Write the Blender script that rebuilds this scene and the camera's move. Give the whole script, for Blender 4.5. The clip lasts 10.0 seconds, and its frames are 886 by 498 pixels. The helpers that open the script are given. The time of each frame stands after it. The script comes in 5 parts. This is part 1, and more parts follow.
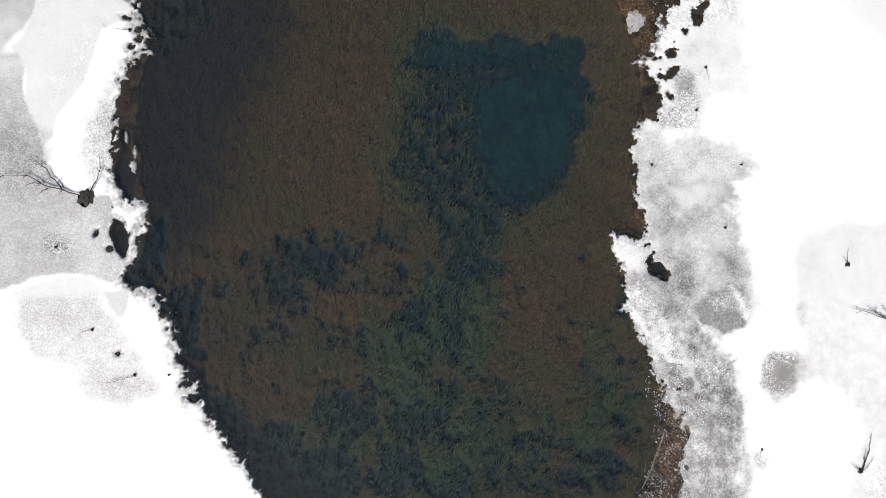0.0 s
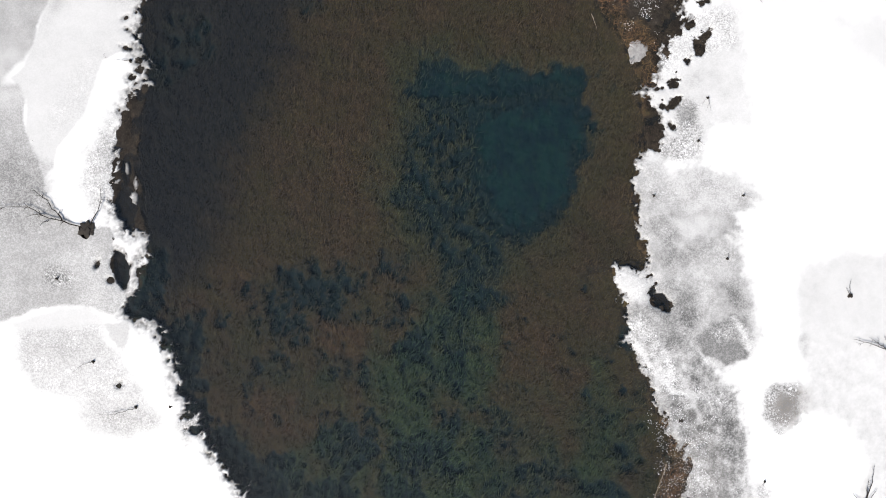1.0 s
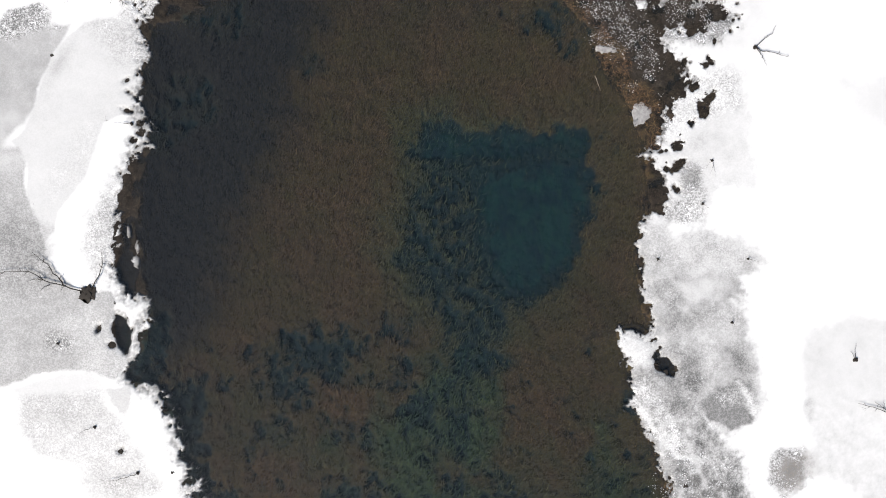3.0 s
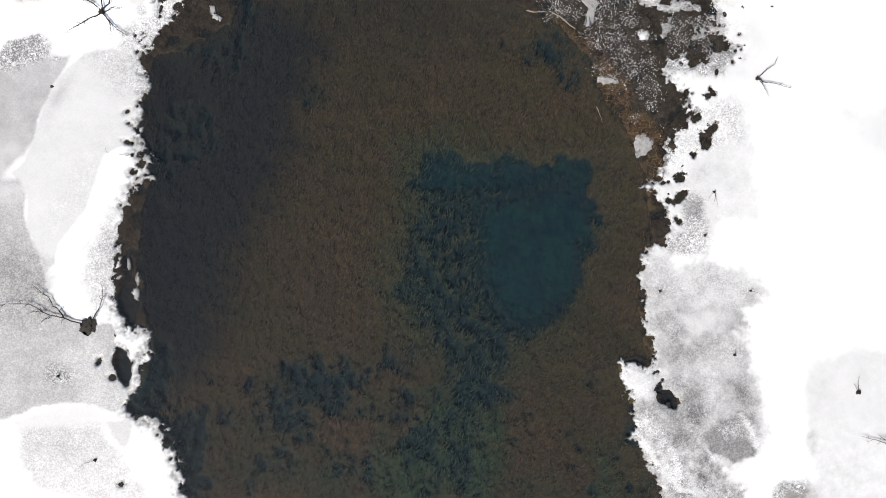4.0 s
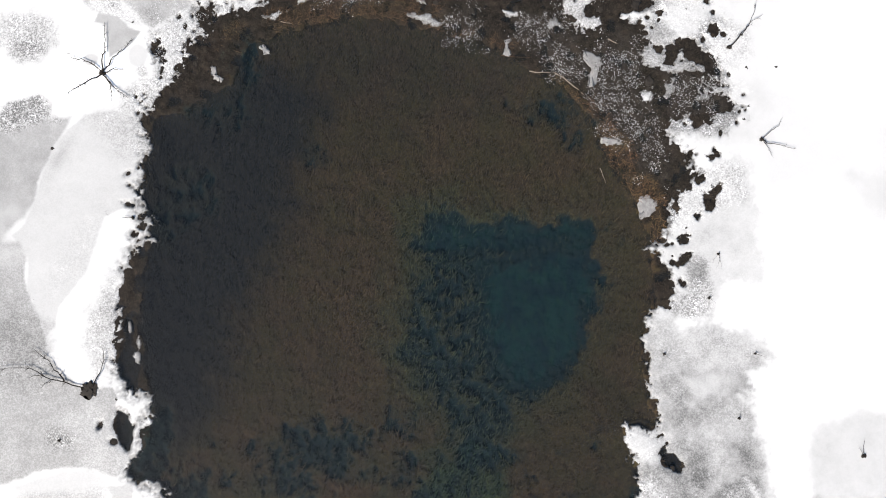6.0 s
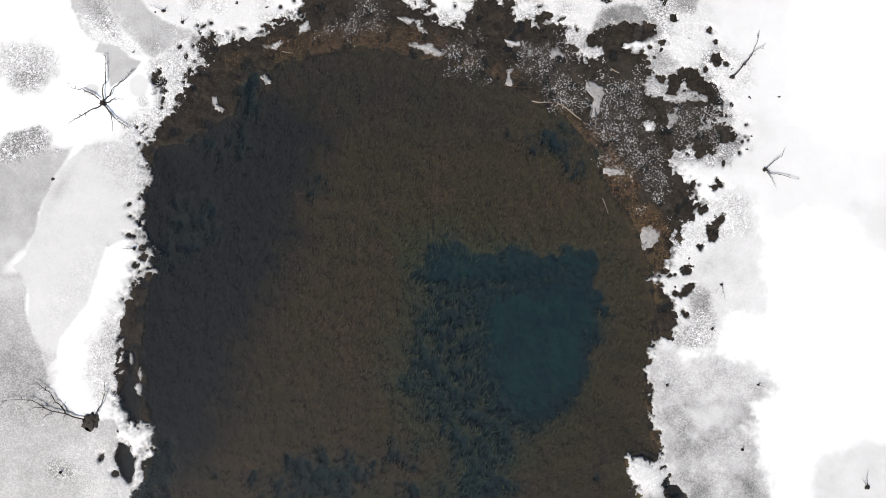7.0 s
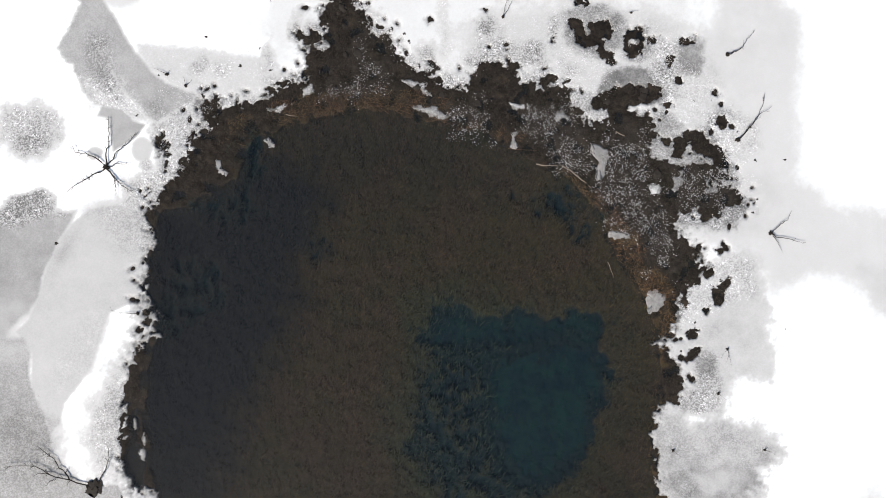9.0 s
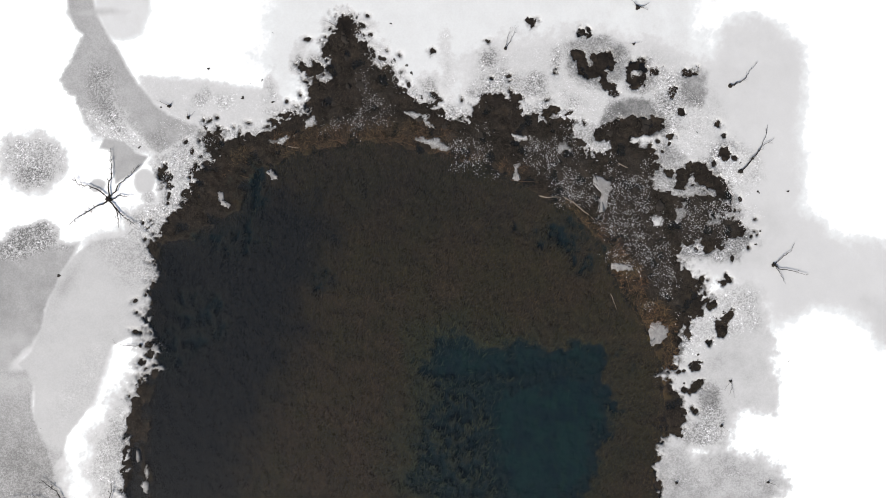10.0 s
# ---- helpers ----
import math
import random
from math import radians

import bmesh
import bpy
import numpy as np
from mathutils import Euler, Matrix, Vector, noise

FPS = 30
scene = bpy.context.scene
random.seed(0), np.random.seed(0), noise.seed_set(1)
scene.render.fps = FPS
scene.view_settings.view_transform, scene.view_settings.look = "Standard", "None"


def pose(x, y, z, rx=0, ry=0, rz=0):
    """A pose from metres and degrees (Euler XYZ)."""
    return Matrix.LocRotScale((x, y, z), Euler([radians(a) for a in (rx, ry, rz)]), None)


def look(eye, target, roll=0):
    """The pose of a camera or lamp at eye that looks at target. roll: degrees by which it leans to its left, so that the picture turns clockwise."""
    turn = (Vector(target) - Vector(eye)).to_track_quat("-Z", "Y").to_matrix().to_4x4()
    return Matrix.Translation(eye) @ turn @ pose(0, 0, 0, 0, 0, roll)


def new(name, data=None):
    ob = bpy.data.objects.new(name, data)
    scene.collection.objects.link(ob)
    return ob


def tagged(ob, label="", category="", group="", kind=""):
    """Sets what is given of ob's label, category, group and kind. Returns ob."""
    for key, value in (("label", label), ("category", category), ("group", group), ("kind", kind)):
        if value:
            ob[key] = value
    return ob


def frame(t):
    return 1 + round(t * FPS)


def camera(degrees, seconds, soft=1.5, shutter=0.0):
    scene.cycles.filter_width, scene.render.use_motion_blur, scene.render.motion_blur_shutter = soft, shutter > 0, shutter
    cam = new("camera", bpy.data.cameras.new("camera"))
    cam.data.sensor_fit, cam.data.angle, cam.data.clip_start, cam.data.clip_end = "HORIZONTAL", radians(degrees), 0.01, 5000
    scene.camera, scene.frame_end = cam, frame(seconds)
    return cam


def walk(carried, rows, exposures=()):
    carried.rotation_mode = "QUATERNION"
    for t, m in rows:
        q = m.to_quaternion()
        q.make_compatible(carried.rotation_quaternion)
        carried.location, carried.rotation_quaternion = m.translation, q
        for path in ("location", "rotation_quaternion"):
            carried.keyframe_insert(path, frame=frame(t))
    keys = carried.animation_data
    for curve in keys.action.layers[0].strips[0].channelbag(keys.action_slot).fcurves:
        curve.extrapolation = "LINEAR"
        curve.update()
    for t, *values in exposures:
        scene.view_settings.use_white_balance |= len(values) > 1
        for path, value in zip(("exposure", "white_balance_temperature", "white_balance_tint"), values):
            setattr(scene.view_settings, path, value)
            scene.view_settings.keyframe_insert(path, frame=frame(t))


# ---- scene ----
cam = camera(62.2, 10.0, soft=1.0)
METRES, EYE, TILT, LEAN, TURN = 35.0, 81.65, -88.0, 0.55, 0.0
ROWS = [
    (0.0, 0.0, 0.0, 0.0, 0.0, 0.0, -0.0),
    (0.5, -0.0021, 0.0031, 0.0534, 0.01, -0.08, 0.04),
    (1.0, -0.0048, 0.0053, 0.0993, 0.01, 0.0, 0.07),
    (1.5, -0.0079, 0.0079, 0.15, -0.01, -0.04, 0.11),
    (2.0, -0.0109, 0.0098, 0.1987, -0.02, -0.0, 0.14),
    (2.5, -0.0136, 0.0129, 0.2495, -0.03, 0.01, 0.16),
    (4.0, -0.0192, 0.0249, 0.401, -0.01, 0.03, 0.22),
    (4.5, -0.0205, 0.0274, 0.4496, -0.0, 0.05, 0.25),
    (5.0, -0.0224, 0.0301, 0.4989, -0.0, 0.05, 0.3),
    (5.5, -0.0246, 0.0334, 0.5476, -0.01, 0.08, 0.32),
    (7.0, -0.0352, 0.0444, 0.6996, -0.06, -0.08, 0.39),
    (7.5, -0.0381, 0.0469, 0.7506, -0.06, -0.11, 0.43),
    (8.0, -0.0407, 0.0493, 0.7992, -0.03, -0.05, 0.45),
    (8.5, -0.0432, 0.0516, 0.8506, -0.01, -0.07, 0.49),
    (9.0, -0.0454, 0.0533, 0.8996, 0.01, -0.04, 0.5),
    (9.5, -0.0475, 0.0541, 0.9477, 0.05, 0.01, 0.54),
    (10.0, -0.0508, 0.0551, 0.9969, 0.06, 0.04, 0.56),
]
walk(cam, [(t, pose(0, 0, EYE, TILT, LEAN, TURN) @ pose(METRES * x, METRES * y, METRES * z, 90 + pitch, roll, yaw)) for t, x, y, z, yaw, pitch, roll in ROWS],
     exposures=[(0.0, 1.22), (5.5, 1.18), (7.0, 1.1), (8.5, 0.94), (10.0, 0.65)])

# ---- daylight: bright hazy sky and a soft sun ----
SUN_EL, SUN_AZ = 46.0, 215.0
world = bpy.data.worlds.new("sky")
scene.world = world
world.use_nodes = True
wn = world.node_tree.nodes
sky = wn.new("ShaderNodeTexSky")
sky.sky_type, sky.sun_disc = "NISHITA", False
sky.sun_elevation, sky.sun_rotation = radians(SUN_EL), radians(SUN_AZ)
sky.dust_density, sky.air_density = 2.0, 1.0
wn["Background"].inputs["Strength"].default_value = 0.08
world.node_tree.links.new(sky.outputs[0], wn["Background"].inputs["Color"])
sun_data = bpy.data.lights.new("sun", "SUN")
sun_data.energy, sun_data.angle, sun_data.color = 2.95, radians(16.0), (1.0, 0.937, 0.868)
sun = new("sun", sun_data)
sun_dir = Vector((math.sin(radians(SUN_AZ)) * math.cos(radians(SUN_EL)), math.cos(radians(SUN_AZ)) * math.cos(radians(SUN_EL)), math.sin(radians(SUN_EL))))
sun.matrix_world = look(sun_dir * 200, (0, 0, 0))


# ---- materials ----
class Graph:
    """A small helper to write node materials."""

    def __init__(self, name):
        self.mat = bpy.data.materials.new(name)
        self.mat.use_nodes = True
        self.nodes, self.links = self.mat.node_tree.nodes, self.mat.node_tree.links
        self.bsdf = self.nodes["Principled BSDF"]

    def node(self, kind, ins=(), **props):
        n = self.nodes.new(kind)
        for k, v in props.items():
            setattr(n, k, v)
        for key, v in dict(ins).items():
            self.put(n.inputs[key], v)
        return n

    def put(self, socket, v):
        if isinstance(v, bpy.types.NodeSocket):
            self.links.new(v, socket)
        else:
            socket.default_value = v

    def noise(self, scale, detail=4.0, rough=0.6, vec=None, distortion=0.0):
        n = self.node("ShaderNodeTexNoise", {"Scale": scale, "Detail": detail, "Roughness": rough, "Distortion": distortion})
        self.links.new(vec if vec else self.place, n.inputs["Vector"])
        return n.outputs["Fac"]

    @property
    def place(self):
        if not hasattr(self, "_geo"):
            self._geo = self.node("ShaderNodeNewGeometry")
        return self._geo.outputs["Position"]

    @property
    def island(self):
        self.place
        return self._geo.outputs["Random Per Island"]

    def stretch(self, sx, sy, turn):
        m = self.node("ShaderNodeMapping", {"Vector": self.place, "Scale": (sx, sy, 1), "Rotation": (0, 0, radians(turn))})
        return m.outputs[0]

    def ramp(self, v, a, b, lo=0.0, hi=1.0):
        n = self.node("ShaderNodeMapRange", {"Value": v, "From Min": a, "From Max": b, "To Min": lo, "To Max": hi}, interpolation_type="SMOOTHSTEP")
        return n.outputs[0]

    def math(self, op, a, b):
        n = self.node("ShaderNodeMath", operation=op)
        self.put(n.inputs[0], a), self.put(n.inputs[1], b)
        return n.outputs[0]

    def mix(self, fac, a, b):
        n = self.node("ShaderNodeMix", data_type="RGBA")
        self.put(n.inputs[0], fac)
        for s, v in ((n.inputs[6], a), (n.inputs[7], b)):
            self.put(s, v if isinstance(v, bpy.types.NodeSocket) else (*v, 1))
        return n.outputs[2]

    def attr(self, name):
        return self.node("ShaderNodeAttribute", attribute_name=name).outputs["Fac"]

    def bump(self, h, strength, distance):
        n = self.node("ShaderNodeBump", {"Height": h, "Strength": strength, "Distance": distance})
        self.links.new(n.outputs[0], self.bsdf.inputs["Normal"])

    def done(self, colour, roughness=0.8, specular=0.5):
        c = self.bsdf.inputs
        self.put(c["Base Color"], colour if isinstance(colour, bpy.types.NodeSocket) else (*colour, 1))
        self.put(c["Roughness"], roughness)
        c["Specular IOR Level"].default_value = specular
        return self.mat


def snow_material():
    g = Graph("snow_and_slush")
    wet, spark = g.attr("wet"), g.attr("spark")
    grain = g.noise(6.0, 3.0, 0.6)
    patch = g.noise(0.8, 6.0, 0.62)
    coarse = g.ramp(g.noise(0.6, 5.0, 0.7), 0.44, 0.62, 0.12, 1.0)
    glint = g.math("MULTIPLY", spark, coarse)
    level = g.math("ADD", wet, g.math("MULTIPLY", wet, g.math("MULTIPLY", g.math("SUBTRACT", patch, 0.5), 0.45)))
    rough = g.math("MULTIPLY", wet, g.math("ADD", 0.07, g.math("MULTIPLY", 1.0, spark)))
    level = g.math("ADD", level, g.math("MULTIPLY", rough, g.math("SUBTRACT", g.ramp(grain, 0.36, 0.64), 0.5)))
    ramp = g.node("ShaderNodeValToRGB", {0: level})
    stops = ((0.0, 0.88), (0.05, 0.63), (0.12, 0.51), (0.2, 0.465), (0.3, 0.41), (0.5, 0.26), (0.7, 0.145), (1.0, 0.055))
    for k, (at, v) in enumerate(stops):
        e = ramp.color_ramp.elements[k] if k < 2 else ramp.color_ramp.elements.new(at)
        e.position, e.color = at, (v * (0.965 if 0.01 < at < 0.1 else 0.99), v * (0.99 - 0.01 * at), v * (0.97 - 0.03 * at), 1)
    # sun sparkle on the wet grains, painted as white specks into the colour
    white = g.math("MULTIPLY", g.ramp(g.noise(5.8, 3.0, 0.6), 0.55, 0.63), g.ramp(glint, 0.05, 0.7, 0.0, 0.75))
    col = g.mix(white, ramp.outputs[0], (0.88, 0.88, 0.88))
    col = g.mix(g.ramp(g.attr("dirt"), 0.0, 1.0, 0.0, 0.8), col, g.mix(g.ramp(grain, 0.35, 0.65), (0.02, 0.017, 0.014), (0.22, 0.2, 0.175)))
    g.bump(g.noise(7.0, 4.0, 0.7), 0.25, 0.03)
    return g.done(col, 0.5, 0.3)


def ground_material():
    g = Graph("pond_bed_and_mud")
    strand = g.noise(1.0, 5.0, 0.65, g.stretch(6.5, 3.0, 22))
    blot = g.noise(0.5, 6.0, 0.65)
    drift = g.ramp(g.noise(0.3, 5.0, 0.65), 0.36, 0.64)
    brown = g.mix(blot, (0.024, 0.017, 0.0095), g.mix(drift, (0.084, 0.052, 0.026), (0.077, 0.059, 0.019)))
    green = g.mix(blot, (0.01, 0.024, 0.0205), (0.05, 0.063, 0.023))
    dark = g.mix(blot, (0.0095, 0.0092, 0.0088), (0.029, 0.025, 0.02))
    teal = g.mix(g.ramp(g.noise(0.3, 6.0, 0.72), 0.35, 0.65), (0.003, 0.0125, 0.0195), (0.007, 0.03, 0.027))
    teal = g.mix(g.math("MULTIPLY", 0.6, g.ramp(g.noise(1.0, 5.0, 0.7, g.stretch(1.6, 0.7, 22)), 0.5, 0.68)), teal, (0.011, 0.033, 0.02))
    brown = g.mix(g.attr("warm"), brown, g.mix(blot, (0.042, 0.022, 0.01), (0.14, 0.074, 0.033)))
    weed = g.mix(g.attr("green"), brown, green)
    weed = g.mix(g.attr("dark"), weed, dark)
    weed = g.mix(g.ramp(strand, 0.3, 0.7), g.mix(0.3, weed, (0.006, 0.008, 0.008)), weed)
    # the dimming and blue-green tint of deeper water, painted into the bed colour
    weed = g.mix(g.ramp(g.attr("deep"), 0.0, 0.6), weed, g.mix(blot, (0.0038, 0.009, 0.0118), (0.0095, 0.0195, 0.0205)))
    weed = g.mix(g.ramp(g.attr("deep"), 0.55, 1.0), weed, teal)
    mud = g.mix(g.ramp(g.noise(2.5, 6.0, 0.75), 0.3, 0.75), (0.005, 0.0042, 0.0034), (0.028, 0.0215, 0.016))
    mud = g.mix(g.ramp(g.noise(0.6, 5.0, 0.7), 0.5, 0.7), mud, g.mix(g.noise(9.0, 3.0), (0.006, 0.005, 0.004), (0.068, 0.05, 0.035)))
    mud = g.mix(g.math("MULTIPLY", g.attr("russet"), g.ramp(g.noise(1.6, 6.0, 0.75), 0.3, 0.7)), mud, g.mix(g.noise(7.0, 4.0), (0.008, 0.006, 0.004), (0.042, 0.026, 0.016)))
    mud = g.mix(g.ramp(g.noise(0.8, 6.0, 0.72), 0.42, 0.6, 0.0, 0.45), mud, (0.0045, 0.0042, 0.0039))
    film = g.math("MULTIPLY", g.attr("film"), g.ramp(g.noise(1.3, 6.0, 0.75), 0.3, 0.7))
    mud = g.mix(film, mud, g.mix(g.ramp(g.noise(11.0, 3.0), 0.3, 0.7), (0.009, 0.0075, 0.0062), (0.052, 0.044, 0.037)))
    col = g.mix(g.ramp(g.attr("weed"), 0.0, 0.6), mud, weed)
    g.bump(g.noise(4.0, 6.0, 0.7), 0.7, 0.12)
    return g.done(col, 0.7, 0.12)


def blade_material(name, lo, hi, lo2, hi2):
    g = Graph(name)
    drift = g.ramp(g.noise(0.3, 5.0, 0.65), 0.36, 0.64)
    dull = g.math("MULTIPLY", g.island, 0.85)
    a = g.mix(drift, g.mix(g.island, lo, hi), g.mix(dull, lo, [hi[0] * 0.86, hi[1] * 1.02, hi[2] * 0.85]))
    a = g.mix(g.math("MULTIPLY", 0.7, g.attr("warm")), a, g.mix(g.island, lo, [hi[0] * 1.15, hi[1] * 0.95, hi[2] * 0.95]))
    b = g.mix(g.island, lo2, hi2)
    col = g.mix(g.attr("green"), a, b)
    col = g.mix(g.attr("dark"), col, g.mix(g.island, (0.005, 0.005, 0.0055), (0.046, 0.037, 0.027)))
    # same painted deep-water tint on the leaves
    col = g.mix(g.attr("deep"), col, g.mix(g.island, (0.004, 0.02, 0.021), (0.013, 0.041, 0.028)))
    return g.done(col, 0.7, 0.2)


def plain(name, lo, hi, scale=3.0, roughness=0.8, bump=0.03, specular=0.3):
    g = Graph(name)
    col = g.mix(g.noise(scale, 5.0, 0.65), lo, hi)
    g.bump(g.noise(scale * 4, 5.0, 0.7), 0.5, bump)
    return g.done(col, roughness, specular)


def water_material():
    g = Graph("clear_dark_water")
    g.nodes.remove(g.bsdf)
    ripple = g.node("ShaderNodeBump", {"Height": g.noise(1.4, 3.0), "Strength": 0.12, "Distance": 0.05}).outputs[0]
    clear = g.node("ShaderNodeBsdfTransparent", {"Color": (0.48, 0.52, 0.54, 1)}).outputs[0]
    shine = g.node("ShaderNodeBsdfGlossy", {"Color": (1, 1, 1, 1), "Roughness": 0.04, "Normal": ripple}).outputs[0]
    fres = g.node("ShaderNodeFresnel", {"IOR": 1.33, "Normal": ripple}).outputs[0]
    # a little blue diffuse stands in for haze over the water and lifts the darks
    veil = g.node("ShaderNodeBsdfDiffuse", {"Color": (0.22, 0.36, 0.46, 1)}).outputs[0]
    clear = g.node("ShaderNodeMixShader", {0: 0.0062, 1: clear, 2: veil}).outputs[0]
    m = g.node("ShaderNodeMixShader", {0: fres, 1: clear, 2: shine})
    g.links.new(m.outputs[0], g.nodes["Material Output"].inputs["Surface"])
    return g.mat


SNOW = snow_material()
BED = ground_material()
WEED = blade_material("pond_weed", (0.031, 0.0215, 0.011), (0.113, 0.072, 0.031), (0.013, 0.025, 0.018), (0.064, 0.088, 0.03))
STRAW = blade_material("dead_reed", (0.012, 0.0075, 0.0045), (0.2, 0.112, 0.058), (0.03, 0.02, 0.01), (0.12, 0.09, 0.045))
PEAT = blade_material("bog_grass", (0.008, 0.0065, 0.005), (0.058, 0.042, 0.028), (0.006, 0.007, 0.004), (0.03, 0.03, 0.015))
WATER = water_material()
BARK = plain("dark_bark", (0.008, 0.007, 0.006), (0.03, 0.025, 0.021), 8.0, 0.9, 0.03, 0.1)
DEADWOOD = plain("bleached_wood", (0.1, 0.08, 0.06), (0.32, 0.27, 0.21), 5.0)
MOULD = plain("wet_turf", (0.006, 0.005, 0.004), (0.028, 0.022, 0.016), 4.0)
ICE = plain("grey_ice", (0.07, 0.066, 0.061), (0.36, 0.35, 0.335), 2.5, 0.4, 0.02)
CRYSTAL = plain("wet_snow_grain", (0.45, 0.45, 0.45), (0.88, 0.88, 0.88), 2.0, 0.3, 0.01, 0.6)


# ---- fields over the plan ----
GRADS = np.stack([np.cos(np.arange(256) * 2 * math.pi / 256), np.sin(np.arange(256) * 2 * math.pi / 256)], -1)


def lattice(ix, iy, seed, dx, dy):
    """The slope at a grid point, times the way from it."""
    h = (ix * 374761393 + iy * 668265263 + seed * 974711) & 0x7FFFFFFF
    h = ((h ^ (h >> 13)) * 1274126177) & 0x7FFFFFFF
    g = GRADS[(h ^ (h >> 16)) & 255]
    return g[..., 0] * dx + g[..., 1] * dy


def smooth_noise(X, Y, size, seed):
    u, v = X / size, Y / size
    iu, iv = np.floor(u), np.floor(v)
    fu, fv = u - iu, v - iv
    iu, iv = iu.astype(np.int64), iv.astype(np.int64)
    a, b = lattice(iu, iv, seed, fu, fv), lattice(iu + 1, iv, seed, fu - 1, fv)
    c, d = lattice(iu, iv + 1, seed, fu, fv - 1), lattice(iu + 1, iv + 1, seed, fu - 1, fv - 1)
    fu, fv = fu * fu * fu * (fu * (fu * 6 - 15) + 10), fv * fv * fv * (fv * (fv * 6 - 15) + 10)
    return 0.9 * ((a + (b - a) * fu) * (1 - fv) + (c + (d - c) * fu) * fv)


def fractal(X, Y, size, seed, octaves=4, gain=0.5):
    total, amp = 0.0, 1.0
    for k in range(octaves):
        c, s = math.cos(0.7 * k + 0.5), math.sin(0.7 * k + 0.5)
        total = total + amp * smooth_noise(X * c - Y * s, X * s + Y * c, size / 2 ** k, seed + 17 * k)
        amp *= gain
    return total


def inside(points, X, Y):
    """Distance to a closed outline, positive within it."""
    best, odd = np.full(X.shape, 1e9), np.zeros(X.shape, bool)
    for (ax, ay), (bx, by) in zip(points, points[1:] + points[:1]):
        ex, ey = bx - ax, by - ay
        px, py = X - ax, Y - ay
        k = np.clip((px * ex + py * ey) / (ex * ex + ey * ey + 1e-9), 0, 1)
        best = np.minimum(best, (px - k * ex) ** 2 + (py - k * ey) ** 2)
        if ay != by:
            odd ^= ((ay > Y) != (by > Y)) & (X < ex * (Y - ay) / (by - ay) + ax)
    return np.where(odd, 1, -1) * np.sqrt(best)


def step(v, a, b):
    k = np.clip((v - a) / (b - a), 0, 1)
    return k * k * (3 - 2 * k)


def oval(e, X, Y):
    """Distance to an ellipse (x, y, rx, ry, turn), positive within it."""
    x, y, rx, ry, turn = e
    c, s = math.cos(radians(turn)), math.sin(radians(turn))
    u, v = (X - x) * c + (Y - y) * s, -(X - x) * s + (Y - y) * c
    return (1 - np.sqrt((u / rx) ** 2 + (v / ry) ** 2)) * min(rx, ry)


# the water's edge
POND_WEST = [(-20.0, -24.6), (-21.3, -22.7), (-22.9, -19.9), (-24.8, -17.7), (-26.4, -15.5), (-28.0, -12.7), (-29.3, -10.3), (-30.1, -7.1), (-31.2, -3.7), (-33.3, -0.9), (-35.1, 0.5), (-33.7, 2.3), (-34.0, 5.5), (-33.8, 8.0), (-34.6, 8.9), (-34.7, 11.8), (-35.3, 15.6), (-35.2, 21.4), (-34.0, 24.6), (-34.1, 27.0), (-35.3, 27.8), (-35.5, 29.8)]
POND_NORTH = [(-35.3, 28.9), (-35.3, 30.7), (-34.8, 33.2), (-34.0, 37.6), (-33.4, 39.1), (-30.1, 38.7), (-27.9, 40.6), (-25.4, 42.5), (-24.2, 44.7), (-23.2, 46.9), (-19.1, 48.2), (-14.1, 49.3), (-11.6, 49.8), (-7.8, 49.4), (-4.0, 48.4), (1.6, 47.4), (5.9, 45.2), (8.4, 43.5), (12.1, 41.4), (14.5, 39.0), (15.4, 36.5), (16.3, 34.6), (18.7, 30.2), (20.4, 27.4), (21.0, 24.0)]
POND_EAST = [(21.6, 19.8), (21.2, 17.2), (20.2, 13.0), (20.1, 9.8), (20.5, 6.9), (21.6, 4.7), (17.9, 4.7), (17.7, 4.0), (18.7, 1.7), (19.3, -0.9), (19.6, -4.0), (20.8, -5.8), (21.7, -9.0), (22.6, -12.1), (23.6, -15.8), (22.9, -18.2), (21.9, -20.7), (21.0, -23.8), (20.7, -24.5)]
POND = POND_WEST + POND_NORTH + POND_EAST + [(19.0, -36.0), (8.0, -50.0), (-6.0, -48.0), (-16.0, -36.0)]
# the edge of the snow round it
BARE_WEST = [(-20.3, -24.6), (-22.2, -22.0), (-23.2, -20.2), (-25.1, -18.0), (-26.7, -15.5), (-28.3, -12.7), (-29.6, -10.3), (-30.6, -7.1), (-31.4, -4.0), (-32.8, -2.2), (-34.3, -1.4), (-35.8, -1.2), (-36.2, 0.5), (-35.2, 1.5), (-34.7, 2.9), (-34.5, 4.2), (-33.8, 7.2), (-34.2, 8.2), (-35.5, 8.1), (-36.4, 8.6), (-37.3, 9.8), (-37.8, 11.8), (-37.6, 14.4), (-37.2, 16.3), (-37.5, 17.4), (-37.0, 20.1), (-36.4, 22.7), (-35.4, 24.6), (-33.9, 25.2), (-33.8, 27.3), (-35.0, 27.5), (-35.5, 29.1)]
